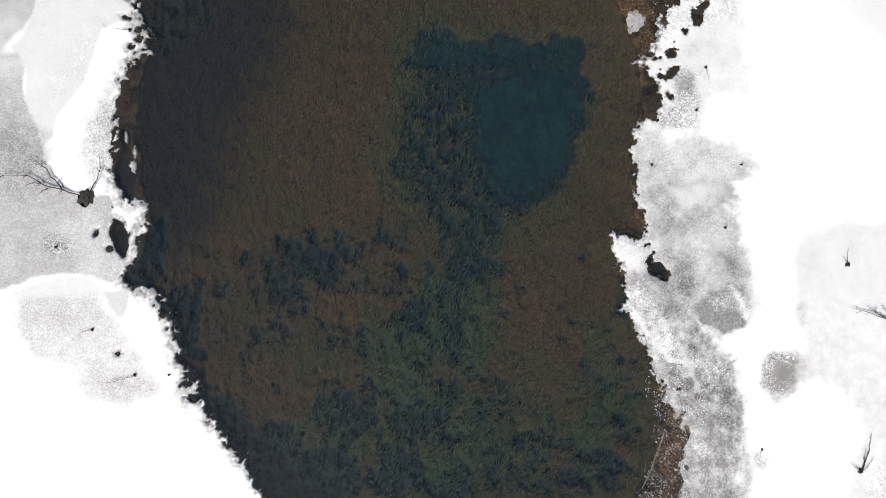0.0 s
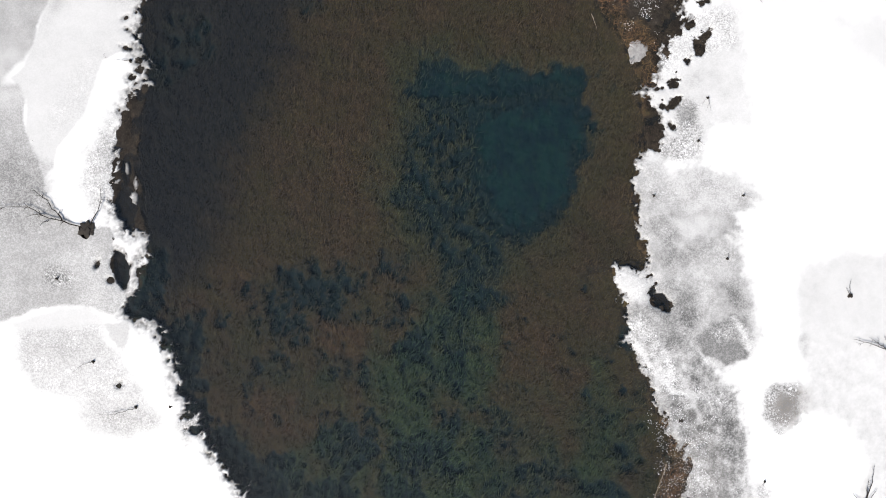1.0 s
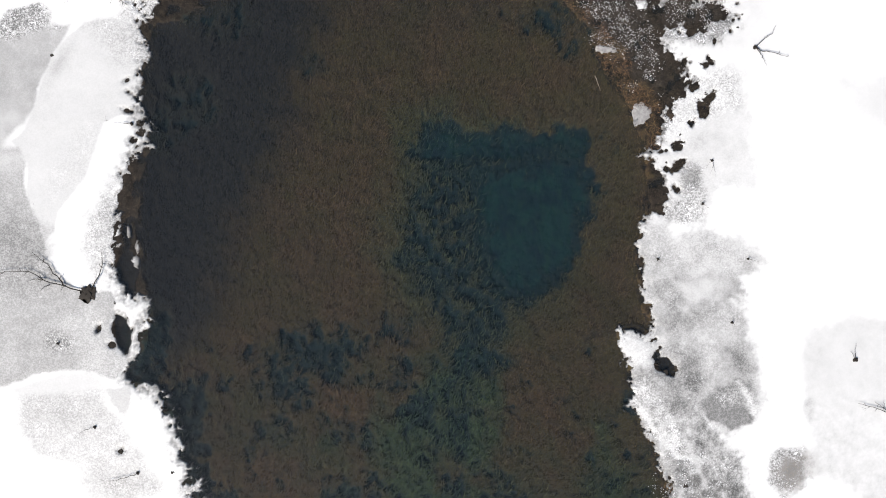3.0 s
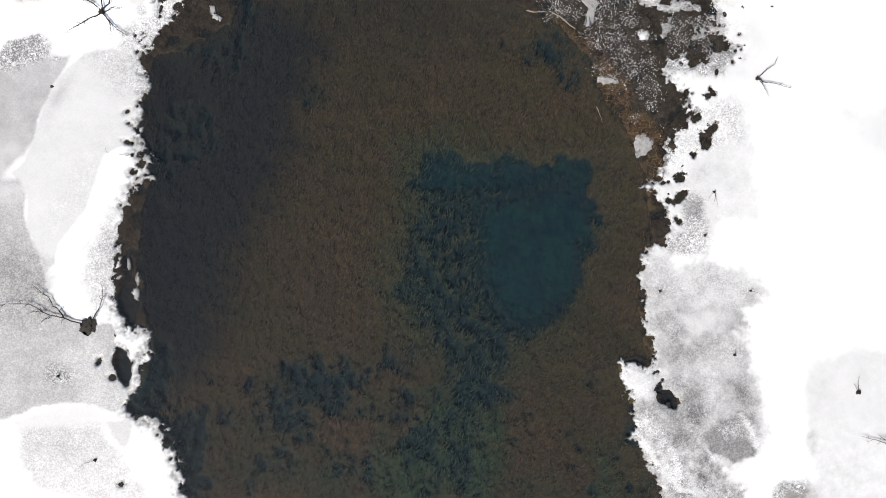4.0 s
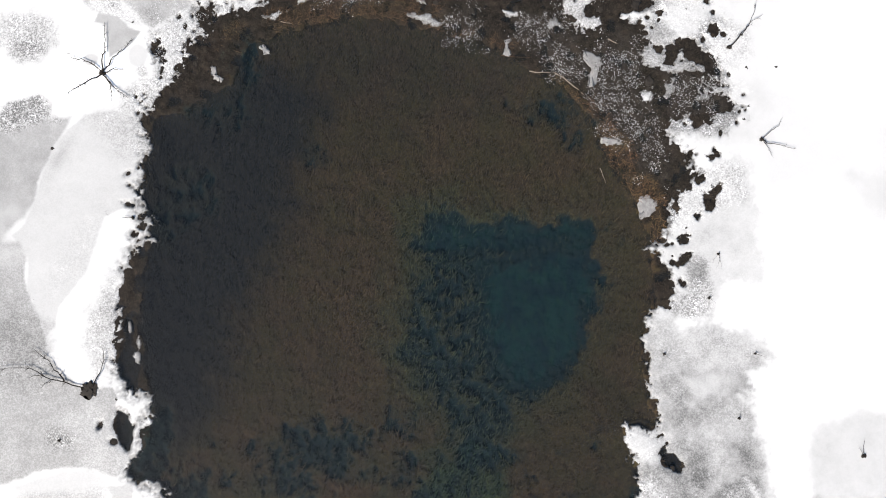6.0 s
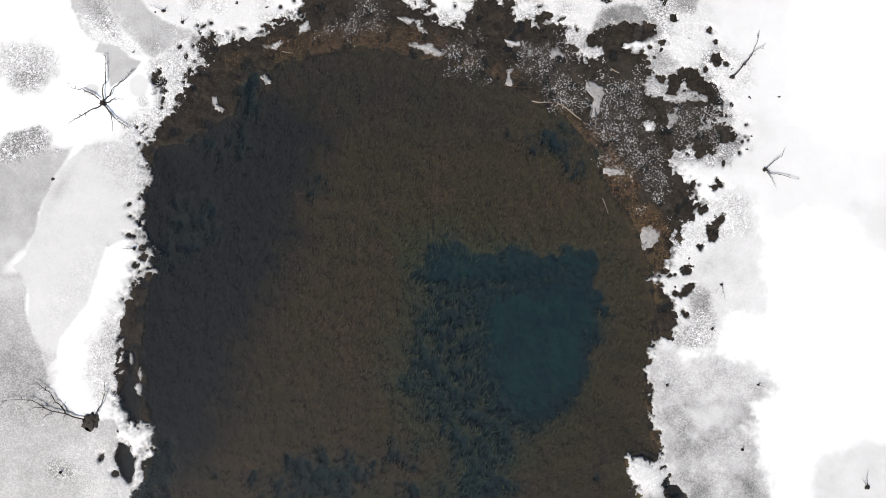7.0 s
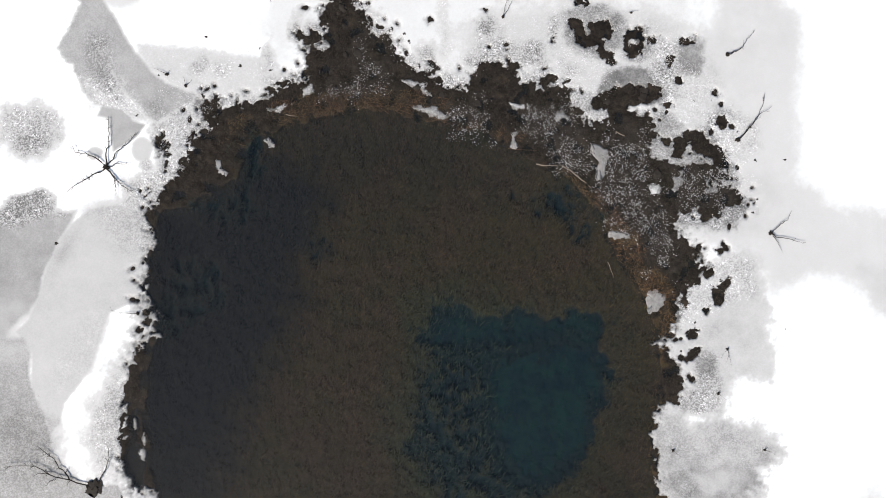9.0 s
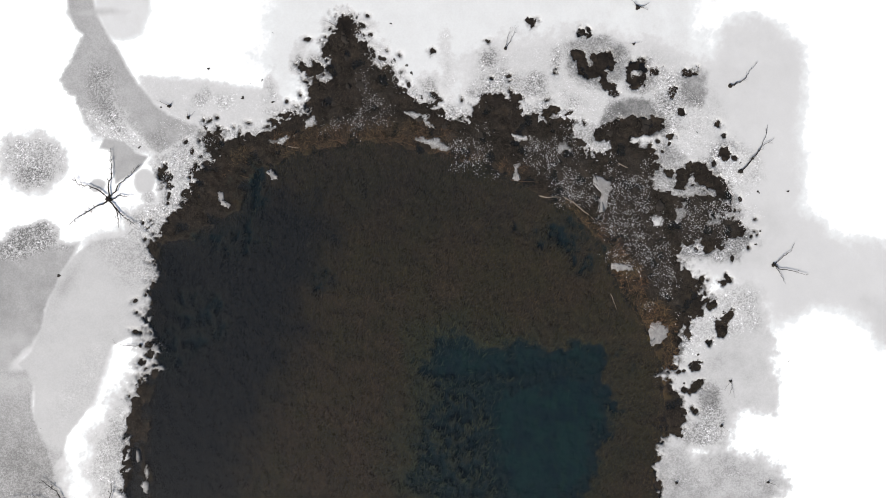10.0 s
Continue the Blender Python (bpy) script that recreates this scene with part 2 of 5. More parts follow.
BARE_NORTH = [(-35.3, 28.9), (-35.1, 33.2), (-34.5, 36.5), (-35.3, 38.2), (-34.5, 39.5), (-32.9, 41.3), (-31.7, 42.6), (-30.1, 43.5), (-29.9, 46.3), (-29.7, 47.3), (-27.6, 47.7), (-27.1, 48.5), (-28.4, 49.5), (-29.0, 50.4), (-27.6, 50.7), (-26.6, 49.9), (-24.6, 50.5), (-23.5, 50.5), (-21.7, 50.8), (-20.7, 52.2), (-17.8, 52.9), (-17.1, 54.4), (-16.9, 56.3), (-17.5, 57.5), (-16.5, 58.3), (-15.2, 57.6), (-15.1, 61.3), (-14.1, 62.5), (-13.7, 63.7), (-12.6, 63.3), (-12.2, 61.9), (-11.5, 61.0), (-11.2, 59.1), (-9.6, 58.1), (-8.0, 57.3), (-7.7, 55.8), (-5.9, 54.2), (-4.3, 53.6), (-3.5, 52.8), (-2.1, 51.7), (-0.8, 51.9), (1.3, 52.1)]
BARE_EAST = [(1.4, 53.2), (2.8, 54.6), (4.5, 54.4), (5.8, 54.6), (5.9, 52.5), (6.6, 52.1), (8.5, 51.8), (11.0, 51.9), (11.9, 50.6), (12.8, 49.0), (14.4, 47.4), (16.2, 48.2), (16.1, 49.6), (17.2, 49.9), (18.4, 48.8), (20.3, 48.3), (20.9, 46.7), (20.2, 45.8), (20.1, 44.2), (21.4, 43.2), (23.0, 43.2), (25.8, 43.5), (27.1, 42.6), (26.3, 40.4), (27.9, 40.4), (29.7, 41.0), (30.3, 39.7), (28.7, 38.1), (26.6, 37.5), (25.0, 38.5), (23.5, 37.6), (22.8, 36.3), (24.3, 35.1), (25.2, 33.6), (26.4, 32.0), (25.8, 31.1), (24.9, 30.2), (23.9, 29.0), (23.3, 27.1), (22.6, 25.3), (20.7, 23.8), (22.2, 22.8), (22.8, 21.6), (23.7, 19.1), (23.1, 17.9), (20.9, 17.0)]
BARE_SOUTH = [(20.7, 16.3), (20.6, 13.6), (20.4, 10.5), (21.0, 7.9), (21.6, 5.4), (21.9, 3.4), (20.9, 3.8), (19.1, 4.7), (17.9, 4.4), (18.0, 2.9), (19.3, 0.4), (19.5, -3.4), (19.1, -3.7), (20.1, -5.2), (21.4, -7.0), (22.0, -9.6), (23.2, -12.0), (23.7, -14.2), (25.4, -15.4), (26.0, -17.6), (25.5, -19.4), (25.3, -21.9), (25.8, -24.5), (26.0, -29.2)]
BARE = BARE_WEST + BARE_NORTH + BARE_EAST + BARE_SOUTH + [(21.0, -36.0), (9.0, -52.0), (-7.0, -50.0), (-18.0, -37.0)]
# melt holes in the snow
HOLES_WEST = [(-36.9, 4.2, 0.88, 2.14, 12), (-35.3, -0.2, 1.13, 1.00, 0), (-33.7, -0.9, 0.50, 0.57, 0), (-31.7, -3.9, 0.57, 0.63, 0), (-31.3, -2.1, 0.38, 0.50, 0), (-40.6, 8.5, 0.57, 0.50, 0), (-37.9, 2.9, 0.31, 0.25, 0), (-39.5, 4.7, 0.18, 0.32, -20), (-29.8, -9.6, 0.50, 0.75, 20), (-28.3, -13.7, 0.63, 0.50, 0), (-36.5, 29.0, 0.38, 0.19, -20), (-36.0, 25.6, 0.44, 0.31, 0), (-35.1, 26.5, 0.38, 0.38, 0), (-29.2, -12.1, 0.50, 0.38, 0), (-36.8, -8.7, 0.25, 0.25, 0)]
HOLES_EAST = [(23.1, 0.5, 0.82, 1.38, 40), (22.3, 1.5, 0.50, 0.50, 0), (19.7, 4.9, 1.76, 0.50, 0), (24.0, 28.3, 0.31, 0.25, 0)]
HOLES_REST = [(-33.7, 46.4, 0.44, 0.82, 0), (-30.9, 44.3, 0.44, 0.44, 0), (-32.8, 45.0, 0.25, 0.25, 0)]
SUNK = HOLES_WEST[:5] + HOLES_EAST[:3] + [(-36.4, 10.7, 1.13, 2.64, 0), (-36.5, 15.6, 0.50, 1.26, 0)]
# wet grainy slush on the bog
GRAIN_ZONES = [
    [(-11.5, 58.1), (-10.3, 55.6), (-8.4, 54.3), (-8.4, 51.6), (-11.5, 51.4), (-10.9, 54.9)],
    [(-15.0, 52.1), (-11.5, 52.7), (-11.2, 51.4), (-14.7, 51.4)],
    [(-1.5, 50.4), (1.3, 50.5), (2.5, 47.2), (-0.9, 47.1)],
    [(6.9, 50.0), (11.0, 49.3), (12.8, 46.5), (14.0, 44.6), (14.6, 41.9), (10.9, 43.2), (8.4, 45.1), (6.6, 47.8)],
    [(15.9, 46.4), (19.6, 47.0), (20.2, 43.9), (20.1, 40.1), (22.6, 38.2), (22.8, 33.9), (18.8, 33.9), (16.3, 35.8), (14.9, 40.2), (15.8, 43.9)],
    [(23.0, 43.2), (29.4, 41.6), (28.7, 38.2), (23.8, 38.5)],
    [(19.7, 33.9), (22.5, 34.5), (22.4, 31.1), (20.0, 32.1)],
    [(22.0, -10.2), (23.3, -12.7), (23.8, -14.5), (25.4, -15.4), (26.0, -17.6), (25.8, -19.4), (25.3, -21.9), (25.8, -24.5), (26.0, -27.4), (21.2, -27.4), (21.9, -21.9), (23.3, -17.6), (22.6, -13.9)],
]
# the deep hole, its ledges and the weed beds
HOLE = [(-4.0, 26.5), (-1.2, 27.6), (1.4, 26.2), (7.1, 26.0), (12.1, 26.4), (15.3, 26.1), (15.5, 20.4), (14.9, 17.2), (13.2, 12.2), (11.6, 9.4), (9.7, 7.2), (5.6, 4.7), (3.1, 1.3), (-0.0, 1.3), (-2.2, 5.4), (-4.1, 7.9), (-6.6, 12.0), (-6.0, 18.0), (-4.4, 21.8)]
CORE = [(2.7, 23.0), (7.7, 23.3), (15.0, 24.2), (15.4, 20.4), (14.6, 17.2), (13.2, 12.8), (12.0, 10.7), (9.4, 8.2), (6.0, 7.9), (4.1, 11.0), (2.9, 13.8), (2.3, 19.2)]
LEDGES = [(12.1, 24.5, 2.88, 0.75, 5), (2.0, 23.6, 1.25, 0.50, -10), (-1.8, 22.7, 1.63, 0.63, -5), (11.0, 9.2, 1.63, 0.75, 25), (-2.4, 27.2, 1.50, 0.63, 5), (-4.0, 25.3, 0.50, 1.50, 0), (3.7, 4.1, 3.13, 1.63, 10), (-2.5, 9.8, 2.25, 1.63, 0), (-5.3, 12.3, 1.38, 1.50, 0)]
GREENS = [((0.2, -4.7, 4.38, 6.89, 0), 0.9), ((-4.8, -9.7, 4.38, 5.63, 0), 1), ((-2.3, -19.8, 7.51, 6.89, 0), 0.95), ((-15.0, -9.7, 3.76, 2.50, 0), 0.45), ((-10.0, 1.0, 2.50, 2.50, 0), 0.3), ((8.4, -17.2, 4.38, 6.89, 0), 0.55), ((16.6, -17.2, 3.76, 8.76, 0), 0.65), ((-12.4, -18.5, 5.63, 4.38, 0), 0.75), ((-22.0, -4.7, 4.38, 3.13, 0), 0.25)]
GAPS = [((-16.3, 1.4, 5.95, 2.63, -8), 0.75), ((-18.9, -1.8, 3.76, 2.50, 0), 0.6), ((-12.5, 2.6, 3.13, 2.25, 0), 0.6), ((-20.7, -7.2, 3.76, 2.13, 0), 0.4), ((-21.9, -19.8, 4.38, 3.13, 25), 0.95), ((-14.9, -22.3, 5.63, 3.13, 0), 0.85), ((-25.1, -16.4, 2.50, 2.50, 30), 0.9), ((-11.2, -15.7, 3.76, 2.75, 0), 0.72), ((-6.1, -1.2, 1.38, 1.88, 0), 0.75), ((-3.9, -4.7, 2.50, 1.88, 0), 0.75), ((-0.4, -4.7, 2.50, 4.38, 0), 0.55), ((-0.4, -12.9, 1.88, 2.50, 0), 0.7), ((-3.3, -16.9, 3.76, 2.82, 0), 0.66), ((-6.1, -22.3, 3.13, 3.13, 0), 0.85)]
GAPS_EAST = [((0.8, -23.5, 3.76, 2.50, 0), 0.65), ((2.1, 1.0, 4.38, 2.13, 0), 0.75), ((-6.1, 4.2, 3.13, 1.63, 0), 0.55), ((-11.2, -7.2, 3.13, 1.88, 0), 0.5), ((16.6, -12.8, 1.88, 1.00, 0), 0.6), ((10.0, -18.8, 3.76, 2.13, 0), 0.55), ((16.9, -21.0, 2.88, 1.63, 0), 0.75), ((13.1, -23.1, 3.13, 1.63, 0), 0.7), ((5.3, -14.7, 3.13, 3.76, 0), 0.45), ((5.2, -22.2, 3.76, 3.13, 0), 0.5), ((19.4, -17.2, 1.63, 4.38, 0), 0.5), ((-29.7, -5.3, 1.63, 5.01, -15), 0.8), ((-36.2, 0.4, 1.63, 1.88, 0), 0.8)]
GAPS_NORTH = [((11.6, 38.9, 3.13, 2.13, -10), 0.48), ((12.9, 36.3, 1.88, 1.88, 0), 0.4), ((7.8, 40.2, 1.88, 1.25, 0), 0.4), ((-26.4, 39.2, 3.76, 2.50, 0), 0.4), ((-29.8, 29.6, 3.13, 3.76, 0), 0.45), ((-24.2, 45.0, 1.88, 3.13, 0), 0.55), ((-15.8, 34.6, 1.88, 1.63, 0), 0.35), ((-33.0, 27.0, 1.25, 3.13, 0), 0.5)]
WARM = [((-12.5, -3.4, 3.76, 2.75, 10), 1), ((-31.0, 1.0, 3.76, 3.76, 0), 0.4), ((-18.8, -12.9, 5.63, 2.50, -10), 0.9), ((-8.7, -8.5, 3.13, 5.01, 0), 0.6), ((-8.7, 4.2, 3.13, 2.50, 0), 0.6), ((-25.3, 3.6, 5.63, 2.50, 0), 0.5), ((8.5, -5.3, 3.76, 3.76, 0), 0.5), ((11.6, -9.7, 3.76, 3.76, 0), 0.4), ((-11.3, 15.1, 7.51, 8.76, 0), 0.35), ((-4.8, -8.5, 1.88, 3.13, 0), 0.6)]
DARK_BED = [(-35.7, 38.9), (-30.8, 40.7), (-24.4, 45.1), (-16.8, 45.0), (-14.9, 39.3), (-18.1, 33.0), (-19.4, 26.8), (-21.9, 21.8), (-25.1, 15.6), (-25.7, 10.5), (-28.2, 5.7), (-30.7, 2.0), (-37.6, 2.1), (-37.7, 21.9)]


def clumps(X, Y):
    """Weed in tufts, combed towards the north-north-east."""
    c, s = math.cos(radians(70)), math.sin(radians(70))
    u, v = X * c + Y * s, -X * s + Y * c
    return fractal(u / 1.5, v + 0.5 * fractal(X, Y, 3.0, 23, 2), 1.25, 21, 4, 0.6)


def patches(rows, X, Y, wob, lo, hi):
    """The strongest of some soft-edged oval patches."""
    total = np.zeros_like(X)
    for e, w in rows:
        total = np.maximum(total, w * step(oval(e, X, Y) + wob, lo, hi))
    return total


def bed_fields(X, Y):
    """What grows on the ground: the height of the ground, the weights of its covers and of the painted depth tint."""
    wob = fractal(X, Y, 3.0, 3)
    pd = inside(POND, X, Y) + 0.9 * wob + 0.6 * (1 - step(Y, 0, 6)) * (X < 0)
    lumps = clumps(X, Y)
    bowl = inside(HOLE, X, Y)
    hole = 0.62 * step(bowl + 2.4 * wob + 1.2 * lumps, -2.4, 2.4)
    core = step(inside(CORE, X, Y) + 2.2 * wob + 2.2 * lumps, -2.2, 2.3)
    core = np.maximum(core, 0.86 * step(Y, 22.8, 24.0) * step(bowl + 2.2 * wob + 1.6 * lumps, -2.0, 1.0))
    ledge = patches([(e, 1.0) for e in LEDGES], X, Y, 0.9 * wob + 0.6 * lumps, -0.6, 0.7)
    dark = step(inside(DARK_BED, X, Y) + 3.5 * wob, -4.0, 3.5)
    dark = np.maximum(dark, 0.45 * step(Y + 5 * wob, 34, 46))
    green = patches(GREENS, X, Y, 3.0 * wob, -3.0, 2.2)
    gaps = np.maximum(patches(GAPS, X, Y, 2.4 * wob, -1.8, 1.6), patches(GAPS_EAST, X, Y, 2.0 * wob + 0.8 * lumps, -1.5, 1.4))
    gaps = np.maximum(gaps, patches(GAPS_NORTH, X, Y, 2.0 * wob, -1.8, 1.6))
    # scattered gaps, stronger in the south to paint a bluish haze into the bed
    gaps = np.maximum(gaps, (0.14 + 0.48 * (1 - step(Y + 6 * wob, -4, 10))) * step(fractal(X, Y, 3.4, 83, 4, 0.6) + 0.3 * lumps, 0.0, 0.6))
    # navy band of deep-water shade by the south-west shore, put into the bed colour
    gaps = np.maximum(gaps, 0.92 * (1 - step(pd + 3 * wob, 0.6, 3.8)) * (1 - step(Y, 2, 10)) * (X < 0))
    gaps = np.maximum(np.maximum(gaps, hole), 1.3 * core)
    deep = np.clip(0.5 * step(gaps - 1.0 * lumps, 0.2, 1.0) + 0.45 * gaps + 0.35 * core, 0, 1) * step(gaps, 0.05, 0.35)
    deep = np.minimum(deep, np.maximum(0.6 + 0.1 * step(bowl, -3, 0), core))
    deep = deep + (0.58 - deep) * 0.65 * ledge
    green = np.clip(green + 0.6 * fractal(X, Y, 4.0, 29, 3) * step(green, 0.05, 0.4), 0, 1)
    green = np.maximum(green, 0.45 * step(bowl + 3.0 * wob, -5.0, -0.3) * (1 - 0.6 * step(X, 2, 12)))
    warm = patches(WARM, X, Y, 3.0 * wob, -2.5, 2.0) * np.clip(0.7 + 0.9 * fractal(X, Y, 2.2, 37, 3), 0, 1)
    rim = step(pd, 0.0, 1.6)
    weed = step(pd + 2.0 * fractal(X, Y, 0.9, 57, 3), -0.9, 1.3)
    russet = 0.06 * (1 - step(np.abs(pd), 0.0, 1.5))
    for e in [(-11.0, 50.6, 9.50, 1.50, 3), (-24.8, 48.2, 2.60, 0.90, 30), (-17.8, 50.0, 4.50, 1.10, 14), (-0.5, 47.6, 5.50, 0.90, -12), (17.6, 33.6, 1.70, 4.20, 20), (21.8, 28.3, 0.88, 3.14, 0), (13.3, 40.5, 2.80, 0.90, -40), (-35.1, 18.3, 0.88, 2.51, 0), (20.9, 30.2, 1.88, 1.88, 0)]:
        russet = np.maximum(russet, step(oval(e, X, Y) + 1.5 * wob, -0.6, 1.0))
    for e in [(24.9, -21.0, 1.80, 6.50, 3), (23.6, -14.2, 1.00, 3.20, 22), (20.9, -7.5, 0.63, 2.51, 15), (19.9, -5.0, 0.50, 1.26, 30)]:
        russet = np.maximum(russet, step(oval(e, X, Y) + 1.5 * wob, -0.6, 1.0))
    height = np.where(pd > 0, -0.04 - 1.25 * (1 - np.exp(-np.maximum(pd, 0) / 3.0)) - 0.6 * deep * rim + (0.3 + 0.5 * np.clip(np.maximum(gaps, green), 0, 1)) * rim * (lumps + 0.35 * fractal(X, Y, 0.6, 49, 2)) * (1 - 0.85 * core), 0.03 + 0.06 * step(-pd, 0, 2.5) + np.minimum(0.3 * fractal(X, Y, 1.8, 31, 4), 0.08))
    for e in SUNK:
        height = np.where(pd < 0, height - 0.45 * step(oval(e, X, Y) + 0.4 * wob, -0.2, 0.4), height)
    film = np.zeros_like(X)
    for z in GRAIN_ZONES:
        film = np.maximum(film, step(inside(z, X, Y) + 2.6 * wob, -1.2, 0.6))
    far = np.maximum(np.maximum(np.abs(X) - 55, np.abs(Y - 18) - 50), 0)
    return {"height": height + 0.004 * far * (fractal(X, Y, 60.0, 77) + 0.3), "weed": weed, "deep": deep, "dark": dark * (1 - deep), "green": green * (1 - dark), "warm": warm * (1 - dark), "russet": russet, "film": film, "pd": pd}


def sheet(name, xs, ys, Z, fields, material, keep=None):
    """A surface over a grid, with weights for its material."""
    nx, ny = len(xs), len(ys)
    X, Y = np.meshgrid(xs, ys)
    index = np.arange(nx * ny).reshape(ny, nx)
    quads = np.stack([index[:-1, :-1], index[:-1, 1:], index[1:, 1:], index[1:, :-1]], -1)
    quads = quads[keep] if keep is not None else quads.reshape(-1, 4)
    used = np.unique(quads)
    remap = np.zeros(nx * ny, np.int64)
    remap[used] = np.arange(len(used))
    mesh_of(name, np.stack([X, Y, Z], -1).reshape(-1, 3)[used], remap[quads], {k: v.reshape(-1)[used] for k, v in fields.items()}, material)
    ob = new(name, bpy.data.meshes[name])
    return ob


def mesh_of(name, verts, faces, fields, material, smooth=True):
    """A mesh of faces that all have the same number of corners."""
    me = bpy.data.meshes.new(name)
    n, k = faces.shape
    me.vertices.add(len(verts))
    me.vertices.foreach_set("co", np.asarray(verts, np.float32).ravel())
    me.loops.add(n * k)
    me.loops.foreach_set("vertex_index", faces.astype(np.int32).ravel())
    me.polygons.add(n)
    me.polygons.foreach_set("loop_start", np.arange(0, n * k, k, dtype=np.int32))
    me.update(calc_edges=True)
    me.polygons.foreach_set("use_smooth", np.full(n, smooth))
    for key, v in fields.items():
        me.attributes.new(key, "FLOAT", "POINT").data.foreach_set("value", v.astype(np.float32))
    me.materials.append(material)
    return me


def axis(a, b, pitch, reach):
    core = list(np.arange(a, b + pitch, pitch))
    lo, hi, gap = [], [], pitch
    while gap < reach:
        gap *= 1.5
        lo.insert(0, a - gap * 3), hi.append(core[-1] + gap * 3)
    return np.array(lo + core + hi)


# ---- the ground: pond bed, mud and the land under the snow ----
PITCH = 0.18
XS, YS = axis(-55.0, 57.0, PITCH, 700), axis(-34.0, 70.0, PITCH, 700)
GX, GY = np.meshgrid(XS, YS)
BEDF = bed_fields(GX, GY)
ground = sheet("ground", XS, YS, BEDF["height"], {k: BEDF[k] for k in ("weed", "deep", "dark", "green", "warm", "russet", "film")}, BED)
tagged(ground, "dark muddy pond bed and boggy shore with brown weed", "ground", kind="structure")

# ---- the snow, on a finer grid ----
XS, YS = axis(-55.0, 57.0, 0.115, 700), axis(-34.0, 70.0, 0.115, 700)
GX, GY = np.meshgrid(XS, YS)
SHORE = inside(POND, GX, GY)
OUTER = -inside(BARE, GX, GY)
cover = OUTER - 0.3 * step(GY, 38, 44) * step(OUTER, -9, -0.5)
cover = cover + (1.2 * fractal(GX, GY, 1.5, 5, 4, 0.7) + (0.35 + 0.45 * step(GY, 36, 44)) * fractal(GX, GY, 0.55, 6, 2, 0.7)) * step(-cover, -6, 1) + 0.1


def window(points, margin):
    xs, ys = [p[0] for p in points], [p[1] for p in points]
    i0, i1 = np.searchsorted(XS, (min(xs) - margin, max(xs) + margin))
    j0, j1 = np.searchsorted(YS, (min(ys) - margin, max(ys) + margin))
    return slice(j0, j1), slice(i0, i1)


def stamp(field, e, sign, ragged=0.5):
    """Melt a hole (sign -1) in the snow or leave a patch of it (sign 1)."""
    r = max(e[2], e[3]) + 1.0
    i0, i1 = np.searchsorted(XS, (e[0] - r, e[0] + r))
    j0, j1 = np.searchsorted(YS, (e[1] - r, e[1] + r))
    if i1 <= i0 or j1 <= j0:
        return
    X, Y = GX[j0:j1, i0:i1], GY[j0:j1, i0:i1]
    d = oval(e, X, Y) + ragged * min(1.4, 2 * min(e[2], e[3])) * fractal(X, Y, 1.1, 41, 4, 0.65)
    cut = field[j0:j1, i0:i1]
    d = np.where(d < 0, 3 * d, d)
    field[j0:j1, i0:i1] = np.maximum(cut, d) if sign > 0 else np.minimum(cut, -d)


def melt(outline):
    """A melt hole of any outline."""
    w = window(outline, 1.5)
    X, Y = GX[w], GY[w]
    d = inside(outline, X, Y) - 0.1 + 0.5 * fractal(X, Y, 1.1, 41, 4, 0.7)
    cover[w] = np.minimum(cover[w], -np.where(d < 0, 3 * d, d))


def melt_spot(e):
    stamp(cover, e, -1, 1.1)


LEFT = []


def leave(outline, level):
    """A patch of thin wet snow left on the bog."""
    w = window(outline, 1.5)
    X, Y = GX[w], GY[w]
    d = inside(outline, X, Y) + 0.45 * fractal(X, Y, 1.0, 43, 4, 0.7)
    cover[w] = np.maximum(cover[w], np.where(d < 0, 3 * d, d))
    LEFT.append((w, step(d, -0.3, 0.2), level))


def leave_spot(e, level):
    x, y, rx, ry, turn = e
    leave([(x + rx * math.cos(a), y + ry * math.sin(a)) for a in (0, 0.8, 1.6, 2.4, 3.1, 3.9, 4.7, 5.5)], level)


for e in HOLES_WEST[:2]:
    stamp(cover, e, -1, 0.15)
for e in HOLES_WEST[2:] + HOLES_EAST + HOLES_REST:
    stamp(cover, e, -1, 0.7 if min(e[2], e[3]) < 0.6 else 0.25)
melt([(11.9, 59.4), (13.0, 59.8), (13.6, 58.3), (14.0, 59.3), (16.1, 59.5), (16.8, 58.3), (16.4, 57.4), (15.6, 57.4), (15.7, 56.2), (16.8, 55.8), (16.3, 54.8), (15.4, 55.1), (14.9, 56.6), (13.6, 56.4), (12.3, 57.5)])
melt([(17.8, 57.8), (18.6, 58.5), (19.8, 58.6), (20.3, 57.2), (20.0, 55.7), (18.8, 55.3), (17.8, 55.9)])
melt([(14.1, 50.2), (15.0, 51.2), (16.6, 52.0), (19.1, 52.4), (21.9, 52.0), (22.0, 51.0), (20.3, 50.1), (18.4, 49.9), (17.9, 48.8), (16.5, 48.4), (15.9, 49.7), (14.4, 49.5)])
melt([(23.2, 46.0), (24.3, 46.9), (26.4, 47.0), (27.3, 45.8), (28.6, 45.1), (29.3, 43.3), (28.3, 42.5), (27.3, 44.0), (25.8, 44.3), (24.9, 45.7), (24.0, 44.1), (23.0, 44.3)])
melt([(8.4, 53.4), (9.5, 53.6), (10.5, 53.4), (10.4, 52.4), (9.4, 52.3), (8.6, 52.5)])
melt([(15.5, 55.7), (16.5, 55.8), (16.8, 54.7), (15.9, 54.6)])
melt([(26.8, 30.0), (27.6, 29.9), (28.2, 30.5), (29.1, 30.8), (29.0, 30.0), (28.2, 29.4), (28.5, 28.2), (27.8, 27.7), (27.0, 28.9)])
